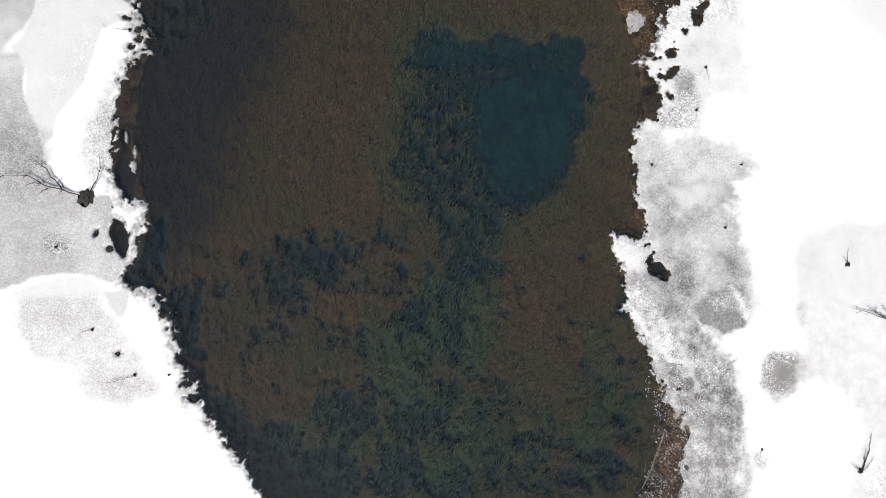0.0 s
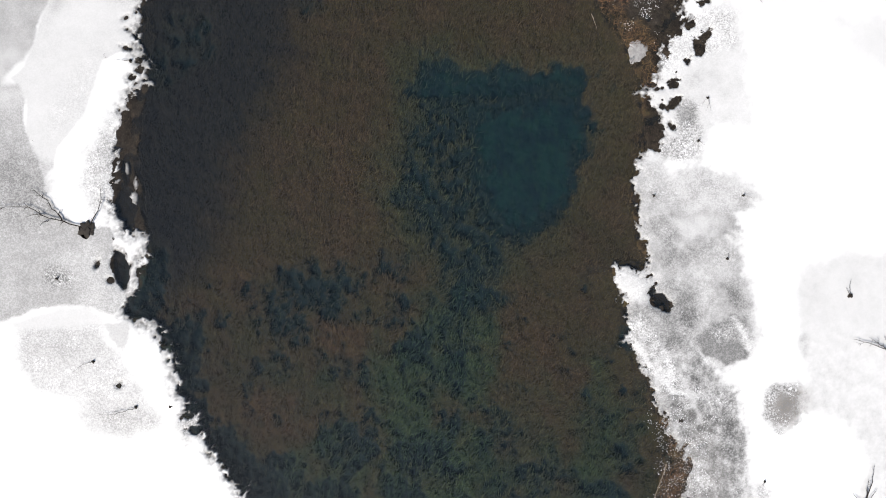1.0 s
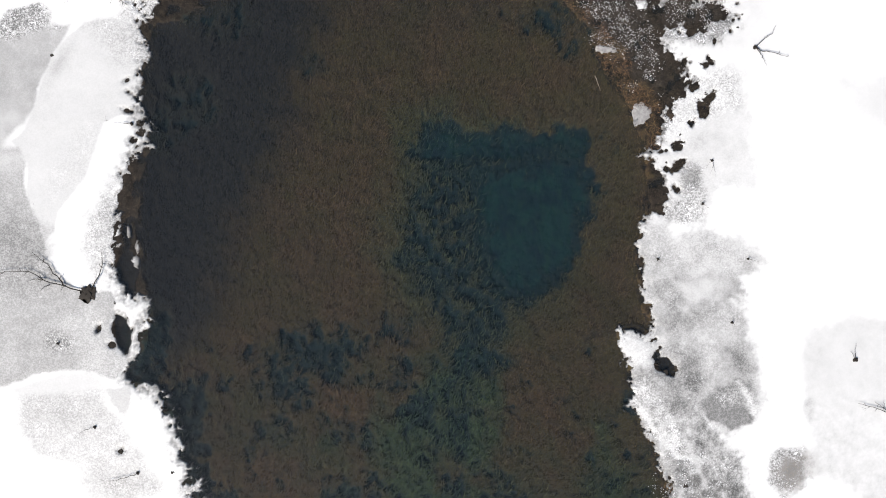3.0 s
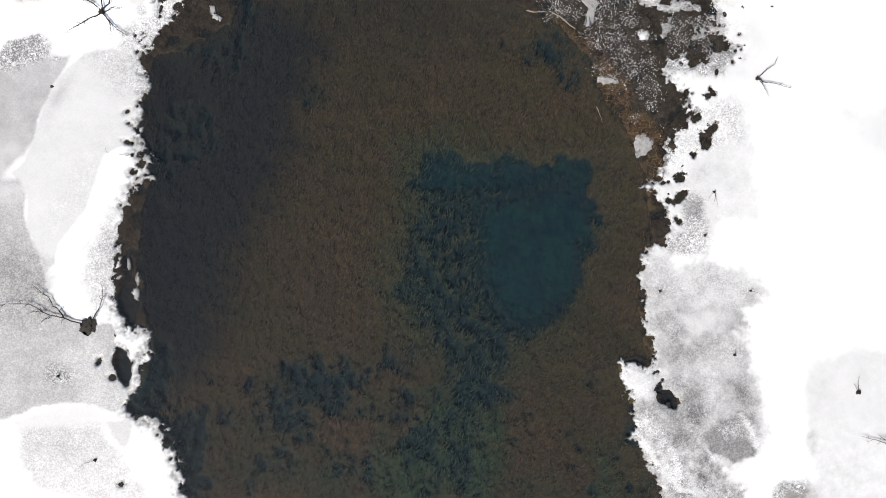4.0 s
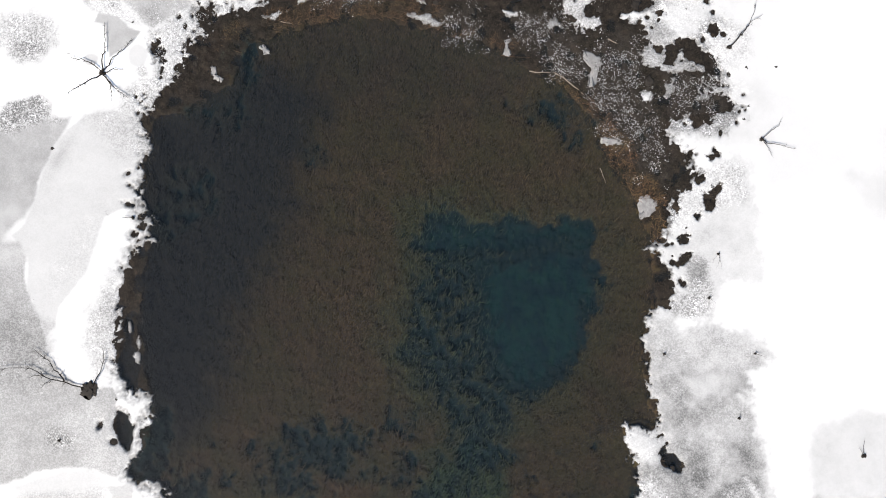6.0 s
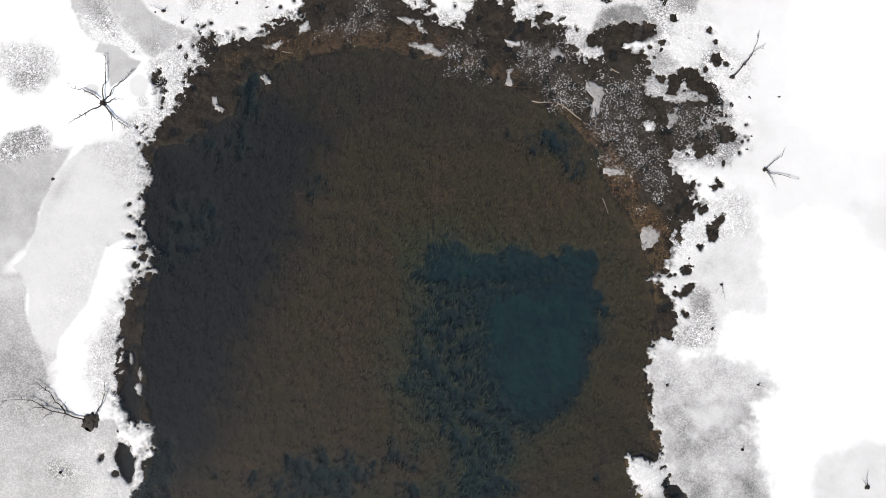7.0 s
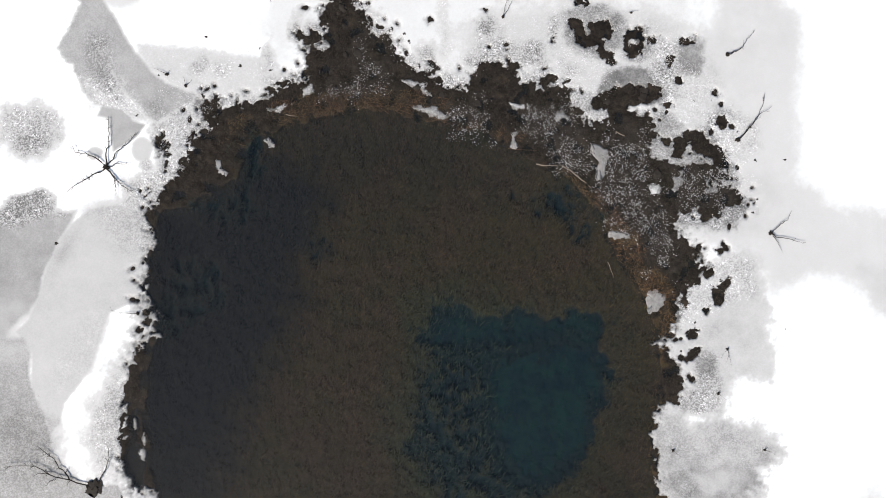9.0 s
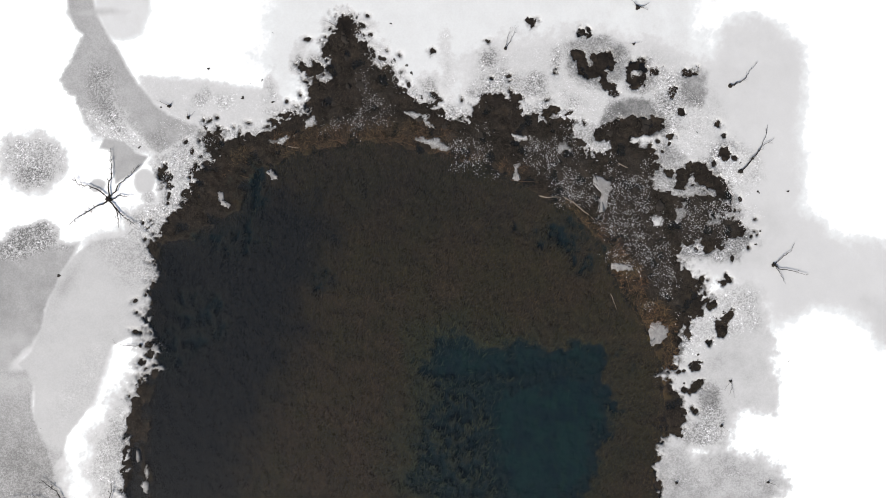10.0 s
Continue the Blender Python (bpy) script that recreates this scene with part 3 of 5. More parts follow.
melt([(24.4, 23.0), (24.9, 23.4), (25.4, 23.3), (25.5, 22.5), (25.1, 22.0), (24.1, 21.7), (23.4, 22.1), (24.0, 22.5)])
melt_spot((24.7, 24.8, 0.43, 0.50, 116))
melt_spot((28.3, 42.0, 0.66, 0.81, 153))
melt_spot((23.5, 22.2, 0.23, 0.28, 10))
melt_spot((13.2, 61.7, 0.36, 0.45, 47))
melt_spot((10.1, 57.7, 0.36, 0.25, 84))
melt_spot((21.1, 57.2, 0.32, 0.41, 121))
melt_spot((24.9, 57.1, 0.59, 0.39, 158))
melt_spot((22.9, 55.0, 0.33, 0.44, 15))
melt_spot((27.8, 51.2, 0.24, 0.33, 52))
melt_spot((28.4, 50.0, 0.29, 0.23, 89))
melt_spot((28.6, 48.0, 0.43, 0.60, 126))
melt_spot((29.5, 47.6, 0.26, 0.20, 163))
melt_spot((27.4, 46.9, 0.23, 0.34, 20))
melt_spot((22.4, 46.0, 0.48, 0.35, 57))
melt_spot((23.8, 52.6, 0.29, 0.25, 94))
melt_spot((25.5, 33.9, 0.27, 0.41, 131))
melt_spot((27.9, 33.9, 0.26, 0.23, 168))
melt_spot((28.6, 34.3, 0.19, 0.30, 25))
melt_spot((26.8, 31.7, 0.48, 0.40, 62))
melt_spot((26.3, 27.4, 0.29, 0.28, 99))
melt_spot((24.3, 20.1, 0.16, 0.13, 136))
melt_spot((24.9, 19.8, 0.26, 0.25, 173))
melt_spot((24.9, 46.3, 0.14, 0.24, 30))
melt_spot((22.8, 50.1, 0.30, 0.28, 67))
melt_spot((7.7, 62.9, 0.36, 0.38, 104))
melt_spot((2.7, 60.9, 0.21, 0.20, 141))
melt_spot((-3.4, 54.7, 0.39, 0.41, 178))
melt_spot((-3.9, 53.7, 0.23, 0.22, 35))
melt_spot((-3.6, 59.8, 0.18, 0.19, 72))
melt_spot((-33.5, 46.3, 0.50, 0.57, 109))
melt_spot((-30.5, 44.3, 0.32, 0.34, 146))
melt_spot((-32.9, 45.0, 0.20, 0.23, 3))
melt_spot((-24.1, 50.6, 0.28, 0.30, 40))
melt_spot((-18.1, 58.3, 0.30, 0.34, 77))
melt_spot((19.8, 55.8, 0.36, 0.22, 114))
melt_spot((16.0, 37.1, 0.21, 0.25, 151))
melt_spot((25.0, 37.6, 0.26, 0.33, 8))
leave_spot((19.0, 57.0, 0.63, 0.63, 10), 0.2)
leave_spot((19.4, 55.4, 0.31, 0.31, 10), 0.3)
leave_spot((19.7, 49.3, 0.69, 0.75, 10), 0.08)
leave_spot((20.9, 40.6, 0.81, 0.94, 10), 0.15)
leave_spot((13.8, 58.5, 0.38, 0.56, 10), 0.68)
leave_spot((24.6, 45.2, 0.50, 0.63, 10), 0.5)
leave_spot((9.6, 52.3, 0.75, 0.31, 10), 0.3)
leave([(-21.7, 50.0), (-20.3, 50.6), (-19.0, 50.6), (-20.7, 49.4)], 0.5)
leave([(-18.1, 52.4), (-16.6, 53.1), (-16.7, 51.7), (-17.8, 51.3)], 0.45)
leave([(-17.2, 53.7), (-15.8, 54.4), (-16.4, 53.1)], 0.5)
leave([(-17.7, 57.2), (-15.6, 58.0), (-14.5, 57.0), (-15.6, 56.3), (-16.5, 56.8)], 0.38)
leave([(-7.0, 53.1), (-4.3, 53.0), (-3.1, 50.9), (-5.0, 52.0), (-6.5, 52.6)], 0.5)
leave([(-5.9, 50.0), (-3.4, 50.4), (-1.4, 49.0), (-2.5, 48.5), (-4.7, 49.4)], 0.55)
leave([(5.0, 50.4), (6.9, 50.4), (7.2, 49.7), (5.8, 49.5)], 0.42)
leave([(10.0, 49.3), (11.2, 49.6), (11.7, 48.6), (10.2, 48.2)], 0.62)
leave([(22.9, 41.9), (24.2, 42.7), (24.0, 41.0), (23.0, 40.2)], 0.66)
leave([(20.2, 45.6), (21.8, 46.0), (22.5, 45.1), (21.3, 44.6), (23.0, 44.1), (25.8, 44.3), (26.9, 43.5), (23.3, 43.2), (20.8, 44.1)], 0.52)
for e in [(-35.4, 12.3, 0.50, 0.69, 0), (-35.3, 13.8, 0.25, 0.88, 0), (-36.3, 15.5, 0.25, 0.63, 0)]:
    stamp(cover, e, 1)

rnd = random.Random(7)
for _ in range(5200):
    x, y = rnd.uniform(-45, 42), rnd.uniform(-29, 64)
    i, j = np.searchsorted(XS, x), np.searchsorted(YS, y)
    c = cover[j, i]
    near = 0.7 if y < 30 else 1.9
    if 0.1 < c < near and OUTER[j, i] < 2.5 and rnd.random() < (0.6 if y > 40 else 0.35) or (y > 48 and near < OUTER[j, i] < 8 and rnd.random() < 0.008):
        r = rnd.uniform(0.06, 0.15)
        stamp(cover, (x, y, r, r * rnd.uniform(0.5, 2.2), rnd.uniform(0, 180)), -1, 0.6)


wet, spark = np.zeros_like(GX), np.zeros_like(GX)


def soak(w, mask, level, glint):
    wet[w] += (level - wet[w]) * mask
    spark[w] += (glint - spark[w]) * mask


def slush(outline, level, soft, ragged, glint):
    """Wet grey snow within an outline; glint: how grainy it is and how much sparkle is painted on."""
    w = window(outline, 4.0)
    X, Y = GX[w], GY[w]
    seed = int(level * 100) + len(outline)
    d = inside(outline, X, Y) + ragged * (fractal(X, Y, 3.0, seed, 3) + 0.6 * fractal(X, Y, 0.7, seed + 1, 3, 0.7))
    soak(w, step(d, -soft, soft), level, glint)


def spot(e, level, soft, ragged, glint):
    """A wet grey spot with a ragged rim."""
    r = max(e[2], e[3])
    w = window([(e[0] - r, e[1] - r), (e[0] + r, e[1] + r)], 2.5)
    X, Y = GX[w], GY[w]
    d = oval(e, X, Y) + 0.8 * ragged * fractal(X, Y, 1.7, 95 + int(level * 50), 4, 0.65)
    soak(w, step(d, -soft, soft), level, glint)


# the far north, thinly glazed
slush([(-21.5, 69.7), (27.5, 69.0), (26.1, 62.6), (27.4, 58.8), (26.8, 52.5), (22.1, 46.3), (10.9, 49.0), (-1.5, 50.4), (-7.7, 54.2), (-11.5, 60.0), (-14.6, 63.2), (-16.5, 56.9), (-21.6, 53.1), (-22.8, 59.5)], 0.08, 2.5, 2, 0.12)
# the thaw west of the point and the worn track
slush([(-41.4, 70.0), (-35.4, 69.9), (-35.0, 64.7), (-36.1, 62.2), (-38.3, 61.3), (-39.6, 61.9), (-40.5, 63.2), (-41.4, 64.8)], 0.104, 0.5, 0.4, 0)
slush([(-36.1, 57.3), (-31.0, 57.0), (-26.6, 56.4), (-21.6, 55.3), (-19.0, 53.4), (-20.3, 51.5), (-24.1, 50.0), (-28.2, 51.0), (-30.7, 52.0), (-33.0, 53.1), (-34.9, 54.7)], 0.192, 0.5, 0.5, 0.35)
slush([(-44.5, 70.0), (-41.9, 70.0), (-41.6, 66.1), (-41.2, 64.7), (-40.2, 62.6), (-38.8, 60.6), (-37.9, 58.7), (-36.4, 56.5), (-34.7, 54.4), (-33.0, 53.1), (-31.0, 52.2), (-28.2, 51.3), (-30.1, 51.0), (-32.1, 49.8), (-34.0, 48.7), (-35.3, 49.3), (-36.7, 51.1), (-38.3, 53.0), (-39.5, 55.6), (-40.4, 58.4), (-42.4, 62.2), (-43.4, 62.9), (-44.2, 64.5)], 0.43, 0.22, 0.2, 0.08)
slush([(-42.4, 62.4), (-40.4, 62.6), (-39.7, 57.8), (-39.3, 55.2), (-38.3, 53.0), (-37.6, 50.8), (-39.2, 50.1), (-41.0, 50.8), (-42.4, 52.4), (-43.5, 55.2), (-44.4, 55.6), (-45.3, 57.2), (-44.2, 58.8), (-43.4, 60.7)], 0.41, 0.2, 0.35, 0.12)
slush([(-42.4, 53.7), (-40.5, 53.4), (-38.3, 53.3), (-36.7, 51.3), (-35.3, 49.4), (-37.0, 48.9), (-39.2, 50.1), (-41.0, 50.8)], 0.24, 0.8, 0.8, 1)
slush([(-41.5, 58.5), (-40.0, 58.4), (-39.0, 54.6), (-38.3, 51.3), (-39.8, 52.0), (-41.7, 54.6)], 0.56, 1.3, 0.8, 0.6)
spot((-34.1, 50.4, 0.88, 0.75, 0), 0.54, 0.8, 0.6, 0.4)
spot((-41.5, 64.7, 1.88, 0.25, 0), 0.36, 0.4, 0.3, 0)
slush([(-40.7, 49.4), (-40.1, 50.5), (-37.8, 50.0), (-36.7, 48.8), (-35.3, 48.4), (-36.3, 47.1), (-38.8, 45.5), (-39.2, 47.7), (-39.4, 49.2)], 0.42, 0.15, 0.15, 0)
spot((-40.9, 45.3, 0.81, 0.63, 0), 0.272, 0.15, 0.2, 0.1)
# wet snow along the north-west shore
slush([(-34.5, 48.5), (-31.0, 50.7), (-28.2, 50.7), (-27.2, 47.5), (-29.6, 46.3), (-29.7, 42.5), (-32.2, 39.7), (-34.7, 37.9), (-37.6, 39.2), (-37.8, 42.5), (-33.8, 43.5), (-33.4, 47.0), (-34.8, 47.6)], 0.36, 0.7, 0.8, 0.9)
spot((-35.6, 45.6, 1.13, 1.31, 0), 0.216, 0.2, 0.3, 0.05)
spot((-35.1, 43.8, 0.63, 0.63, 0), 0.36, 0.3, 0.5, 0.7)
spot((-48.3, 48.1, 3.44, 3.00, 0), 0.36, 0.9, 1.2, 0.9)
spot((-47.9, 46.6, 1.50, 1.38, 0), 0.52, 1.3, 0.8, 0.9)
# drifts and slush on the west side
slush([(-56.1, 39.1), (-44.7, 38.7), (-42.8, 39.0), (-43.5, 37.4), (-44.9, 35.2), (-46.2, 32.7), (-47.0, 29.5), (-48.3, 27.6), (-49.6, 26.7), (-50.8, 25.0), (-55.9, 25.0)], 0.47, 0.35, 0.25, 0.05)
slush([(-55.9, 29.6), (-47.0, 30.1), (-48.0, 27.5), (-49.6, 26.5), (-50.8, 25.0), (-55.9, 25.0)], 0.394, 1.6, 0.8, 0)
slush([(-52.3, 38.1), (-49.8, 40.7), (-46.6, 41.1), (-45.2, 39.7), (-44.4, 38.5), (-47.2, 37.9), (-49.7, 37.0)], 0.555, 0.6, 0.8, 0.9)
slush([(-43.5, 37.4), (-41.5, 39.0), (-38.3, 39.6), (-34.4, 38.9), (-34.4, 35.8), (-35.1, 31.3), (-36.6, 28.8), (-39.2, 27.6), (-40.1, 25.1), (-41.3, 21.3), (-44.1, 17.6), (-44.5, 15.6), (-45.6, 14.3), (-45.7, 15.1), (-46.6, 16.9), (-47.7, 19.8), (-47.7, 23.2), (-49.4, 25.6), (-48.0, 27.0), (-47.0, 29.5), (-46.0, 33.0), (-44.9, 35.5)], 0.291, 0.18, 0.15, 0.1)
slush([(-41.5, 39.0), (-38.3, 39.7), (-33.9, 39.3), (-34.0, 34.8), (-37.3, 34.2), (-39.6, 36.8)], 0.385, 1.6, 0.8, 0.4)
spot((-43.9, 34.9, 0.56, 1.63, -30), 0.436, 0.9, 0.4, 0.1)
slush([(-45.0, 18.8), (-41.3, 21.3), (-39.2, 27.6), (-41.4, 27.6), (-43.8, 24.5), (-45.7, 21.3)], 0.3, 0.7, 0.3, 0.25)
slush([(-55.8, 25.2), (-48.8, 24.9), (-47.8, 23.3), (-47.9, 20.4), (-46.8, 17.5), (-45.7, 15.0), (-45.4, 12.4), (-44.0, 10.5), (-41.4, 8.9), (-38.0, 8.9), (-37.3, 7.7), (-38.2, 5.4), (-37.5, 2.3), (-35.9, 1.0), (-37.5, -0.9), (-40.0, -0.1), (-43.2, 0.2), (-46.3, -0.5), (-50.1, -1.8), (-55.2, -1.8)], 0.487, 0.25, 0.25, 0.2)
slush([(-55.8, 25.2), (-48.8, 24.9), (-47.8, 23.4), (-51.2, 21.4), (-55.7, 21.4)], 0.385, 1.4, 0.5, 0.1)
slush([(-45.4, 14.6), (-43.7, 10.2), (-46.5, 8.9), (-50.3, 8.6), (-55.4, 8.9), (-55.6, 16.9), (-49.2, 17.2)], 0.572, 2.2, 1.2, 0.3)
slush([(-43.9, 5.4), (-40.1, 7.0), (-36.3, 1.0), (-37.5, -0.9), (-40.7, 0.4)], 0.411, 0.9, 0.8, 0.3)
spot((-43.9, 3.2, 1.13, 0.94, 0), 0.555, 0.9, 0.8, 0.8)
spot((-39.6, 13.7, 1.75, 3.76, 0), 0.385, 1.6, 1.5, 0.8)
spot((-38.4, 17.2, 1.63, 3.76, 0), 0.436, 1.3, 1.5, 0.6)
slush([(-48.5, -2.2), (-47.8, -7.1), (-46.2, -9.6), (-41.7, -10.4), (-39.8, -12.7), (-36.3, -14.4), (-33.0, -13.3), (-32.6, -12.1), (-33.9, -9.0), (-36.5, -5.4), (-38.1, -3.7), (-38.7, -1.6), (-40.7, -0.1), (-46.3, -1.2)], 0.343, 1.2, 0.8, 0.45)
slush([(-50.1, -1.9), (-46.3, -0.9), (-43.2, -0.1), (-40.3, -0.2), (-38.7, -1.8), (-43.1, -2.4), (-47.6, -2.7)], 0.258, 0.5, 0.4, 0.1)
spot((-37.0, -12.7, 4.38, 1.38, 0), 0.419, 1.6, 1, 0.4)
spot((-43.7, -4.6, 3.76, 1.38, 0), 0.411, 1.8, 1, 0.3)
slush([(-38.4, -2.0), (-35.9, -1.6), (-35.7, -3.7), (-36.5, -5.1), (-37.8, -3.7)], 0.36, 0.25, 0.4, 0.1)
spot((-29.1, -13.3, 1.25, 1.88, -40), 0.47, 1, 1.2, 0.6)
# bright and glazed snow of the east side
slush([(22.9, 57.3), (27.4, 58.8), (29.9, 63.2), (32.4, 63.5), (34.8, 62.2), (37.3, 59.6), (37.5, 56.2), (36.7, 51.2), (37.2, 46.2), (36.3, 41.8), (38.3, 41.2), (39.5, 39.3), (42.2, 38.3), (50.2, 38.0), (49.8, 25.1), (44.9, 26.6), (43.8, 28.8), (40.8, 30.8), (37.7, 31.2), (35.2, 30.1), (33.4, 29.1), (31.9, 31.4), (31.0, 34.1), (23.1, 35.1), (22.1, 46.3)], 0.14, 1.3, 0.8, 0.06)
spot((31.2, 38.8, 3.76, 3.13, 0), 0.21, 3, 2, 0.05)
spot((31.0, 57.5, 2.50, 3.76, 0), 0.19, 3, 2, 0.02)
slush([(22.2, 25.3), (23.8, 27.7), (24.8, 30.2), (27.0, 32.0), (28.6, 33.8), (31.1, 34.3), (31.9, 32.6), (32.2, 30.1), (33.2, 27.7), (33.4, 24.6), (33.5, 21.5), (33.1, 19.4), (31.3, 19.7), (29.5, 20.0), (28.8, 18.8), (28.2, 17.6), (27.3, 16.4), (24.5, 16.0), (20.2, 16.2)], 0.26, 0.8, 1.1, 0.2)
slush([(23.2, 28.4), (25.4, 31.1), (29.2, 33.8), (31.6, 33.5), (31.9, 29.5), (29.1, 28.3), (26.6, 27.1), (23.5, 25.3)], 0.3, 0.7, 1, 0.9)
slush([(25.3, 22.8), (27.4, 22.2), (27.9, 19.1), (27.3, 16.4), (24.5, 16.1), (23.3, 17.3), (25.2, 18.9)], 0.42, 0.8, 0.9, 0.8)
spot((26.1, 21.3, 0.88, 1.25, 0), 0.55, 0.8, 0.5, 0.3)
spot((25.1, 17.3, 1.75, 0.88, 0), 0.44, 0.7, 0.8, 0.7)
spot((29.0, 25.2, 1.88, 1.63, 0), 0.31, 1.5, 1, 0.1)
slush([(19.3, 16.7), (23.6, 16.3), (24.2, 13.7), (25.3, 15.2), (29.8, 14.6), (33.4, 13.7), (34.0, 11.9), (31.8, 9.7), (31.3, 7.3), (32.0, 4.2), (33.2, 1.8), (33.5, -1.9), (32.7, -4.9), (30.6, -6.7), (17.7, -6.7), (15.4, 4.9)], 0.419, 1.1, 1.6, 0.1)
slush([(20.8, 16.0), (23.0, 16.3), (23.9, 13.8), (25.1, 15.0), (30.4, 14.4), (33.4, 13.6), (33.7, 12.1), (31.5, 10.4), (27.2, 10.4), (21.7, 11.3)], 0.377, 1, 1.2, 0.3)
spot((22.7, 8.6, 1.50, 1.00, 0), 0.555, 1, 1, 0.28)
spot((24.1, 7.3, 0.75, 2.00, 0), 0.615, 1, 1, 0.28)
spot((28.1, 6.2, 1.50, 0.94, 0), 0.589, 1, 1, 0.28)
spot((25.6, 4.9, 1.88, 0.88, 0), 0.547, 1, 1, 0.28)
spot((30.2, 5.5, 1.63, 1.50, 0), 0.471, 1, 1, 0.28)
spot((24.9, 2.1, 2.13, 1.25, 0), 0.547, 1, 1, 0.28)
spot((26.4, -0.0, 1.88, 1.75, 0), 0.564, 1, 1, 0.28)
spot((31.3, 1.5, 1.00, 2.50, 0), 0.564, 1, 1, 0.28)
spot((20.3, 3.3, 1.63, 0.88, 0), 0.36, 1, 1, 0.28)
spot((23.6, -1.3, 1.50, 1.50, 0), 0.547, 1, 1, 0.28)
spot((31.9, -1.9, 1.13, 1.88, 0), 0.573, 1, 1, 0.28)
spot((28.0, 1.5, 0.88, 2.50, 0), 0.419, 1, 1, 0.28)
spot((23.2, 12.9, 1.25, 1.63, 0), 0.471, 1, 1, 0.28)
# the brown wet belt at the south-east shore
slush([(18.0, -0.8), (21.4, 0.4), (25.2, -0.8), (28.8, -6.6), (30.7, -8.9), (31.6, -10.8), (32.0, -13.2), (32.5, -16.9), (32.7, -19.4), (31.8, -21.8), (32.6, -24.4), (32.8, -29.1), (20.6, -29.2), (21.9, -13.3)], 0.547, 0.9, 1.2, 0.28)
slush([(25.7, -9.5), (30.3, -9.2), (31.2, -12.0), (31.0, -29.1), (24.9, -29.2), (23.8, -16.9)], 0.607, 0.8, 0.8, 0.4)
slush([(18.9, -2.1), (21.1, -3.7), (22.6, -6.4), (24.5, -9.5), (25.7, -9.5), (23.9, -4.6), (20.8, -0.8)], 0.419, 0.6, 0.6, 0.7)
slush([(27.0, -3.6), (28.8, -2.2), (31.4, -1.6), (32.7, -4.1), (32.4, -5.8), (30.1, -6.4), (27.9, -5.3)], 0.785, 0.35, 0.4, 0.15)
spot((29.6, -3.0, 1.63, 1.13, 0), 0.666, 0.8, 0.6, 0.3)
spot((27.7, -19.3, 1.00, 0.88, 0), 0.445, 0.5, 0.8, 1)
spot((25.9, -1.5, 1.13, 1.13, 0), 0.657, 0.8, 0.5, 0.4)
spot((26.0, -10.8, 0.63, 1.75, -20), 0.657, 0.8, 0.8, 0.5)
spot((29.6, -18.8, 1.25, 3.76, 0), 0.615, 1, 1, 0.3)
spot((32.4, -22.4, 0.75, 1.88, 0), 0.496, 0.6, 0.4, 0.3)
spot((36.1, -10.9, 1.82, 2.13, -15), 0.615, 0.8, 0.9, 0.9)
spot((36.8, -10.5, 0.63, 1.38, -20), 0.717, 0.7, 0.8, 0.9)
spot((35.8, -13.8, 0.50, 0.50, 0), 0.615, 0.4, 0.5, 0.8)
spot((33.6, -20.3, 1.00, 0.88, 0), 0.419, 0.6, 0.8, 0.5)
slush([(38.0, 2.3), (39.5, 4.5), (43.3, 5.7), (56.3, 6.6), (55.5, -29.1), (42.6, -29.1), (43.4, -22.4), (45.2, -18.1), (44.8, -14.8), (42.3, -12.6), (38.7, -11.3), (38.1, -9.5), (39.0, -7.8), (38.5, -3.6), (37.8, -0.8)], 0.24, 0.7, 0.6, 0.04)
spot((38.7, -4.0, 0.56, 1.38, 0), 0.411, 0.5, 0.4, 0.1)
spot((43.9, 2.9, 1.25, 3.13, 0), 0.275, 2, 1, 0)
spot((40.1, 1.6, 1.88, 3.13, 0), 0.275, 2, 1, 0)
spot((47.3, -23.0, 1.88, 2.13, 0), 0.283, 0.5, 0.8, 1)
slush([(43.2, 31.9), (53.2, 31.9), (53.0, 24.9), (48.1, 26.2), (45.0, 28.1)], 0.232, 1.2, 1, 0)
# meltwater round the holes in the north-east
slush([(-0.2, 59.2), (4.9, 60.4), (11.1, 61.6), (23.6, 59.5), (27.4, 55.7), (29.6, 48.7), (29.9, 38.8), (26.2, 35.7), (10.9, 49.0), (0.4, 50.7)], 0.216, 1.8, 2, 0.3)
slush([(11.7, 60.3), (13.3, 61.5), (15.2, 60.6), (17.0, 59.9), (17.3, 57.7), (16.6, 54.9), (14.8, 55.2), (11.7, 57.1)], 0.62, 0.9, 0.8, 0.3)
slush([(13.4, 49.6), (14.7, 51.4), (16.0, 53.9), (20.4, 54.2), (21.3, 52.9), (22.5, 51.7), (21.8, 50.1), (17.8, 49.5), (14.7, 48.8)], 0.72, 0.5, 0.7, 0.15)
slush([(17.6, 57.7), (18.6, 58.6), (20.4, 58.4), (20.9, 55.8), (19.7, 54.8), (17.6, 55.5)], 0.6, 0.6, 0.8, 0.6)
slush([(23.5, 57.0), (25.7, 57.5), (26.6, 56.3), (26.2, 53.2), (24.4, 52.6), (23.3, 53.8)], 0.6, 0.7, 0.8, 0.2)
slush([(12.8, 49.1), (16.2, 50.2), (16.4, 48.2), (14.3, 47.2), (13.1, 47.8)], 0.42, 0.5, 0.8, 0.9)
slush([(20.2, 46.4), (23.0, 47.3), (27.0, 47.5), (29.5, 45.0), (30.0, 41.3), (31.2, 38.8), (29.3, 36.3), (23.1, 36.4), (20.1, 43.5)], 0.66, 0.7, 0.9, 0.5)
slush([(21.5, 49.2), (23.1, 49.1), (23.3, 46.9), (21.1, 47.0)], 0.56, 0.6, 0.6, 0.9)
spot((2.8, 58.8, 1.25, 1.00, 0), 0.52, 0.8, 1, 0.9)
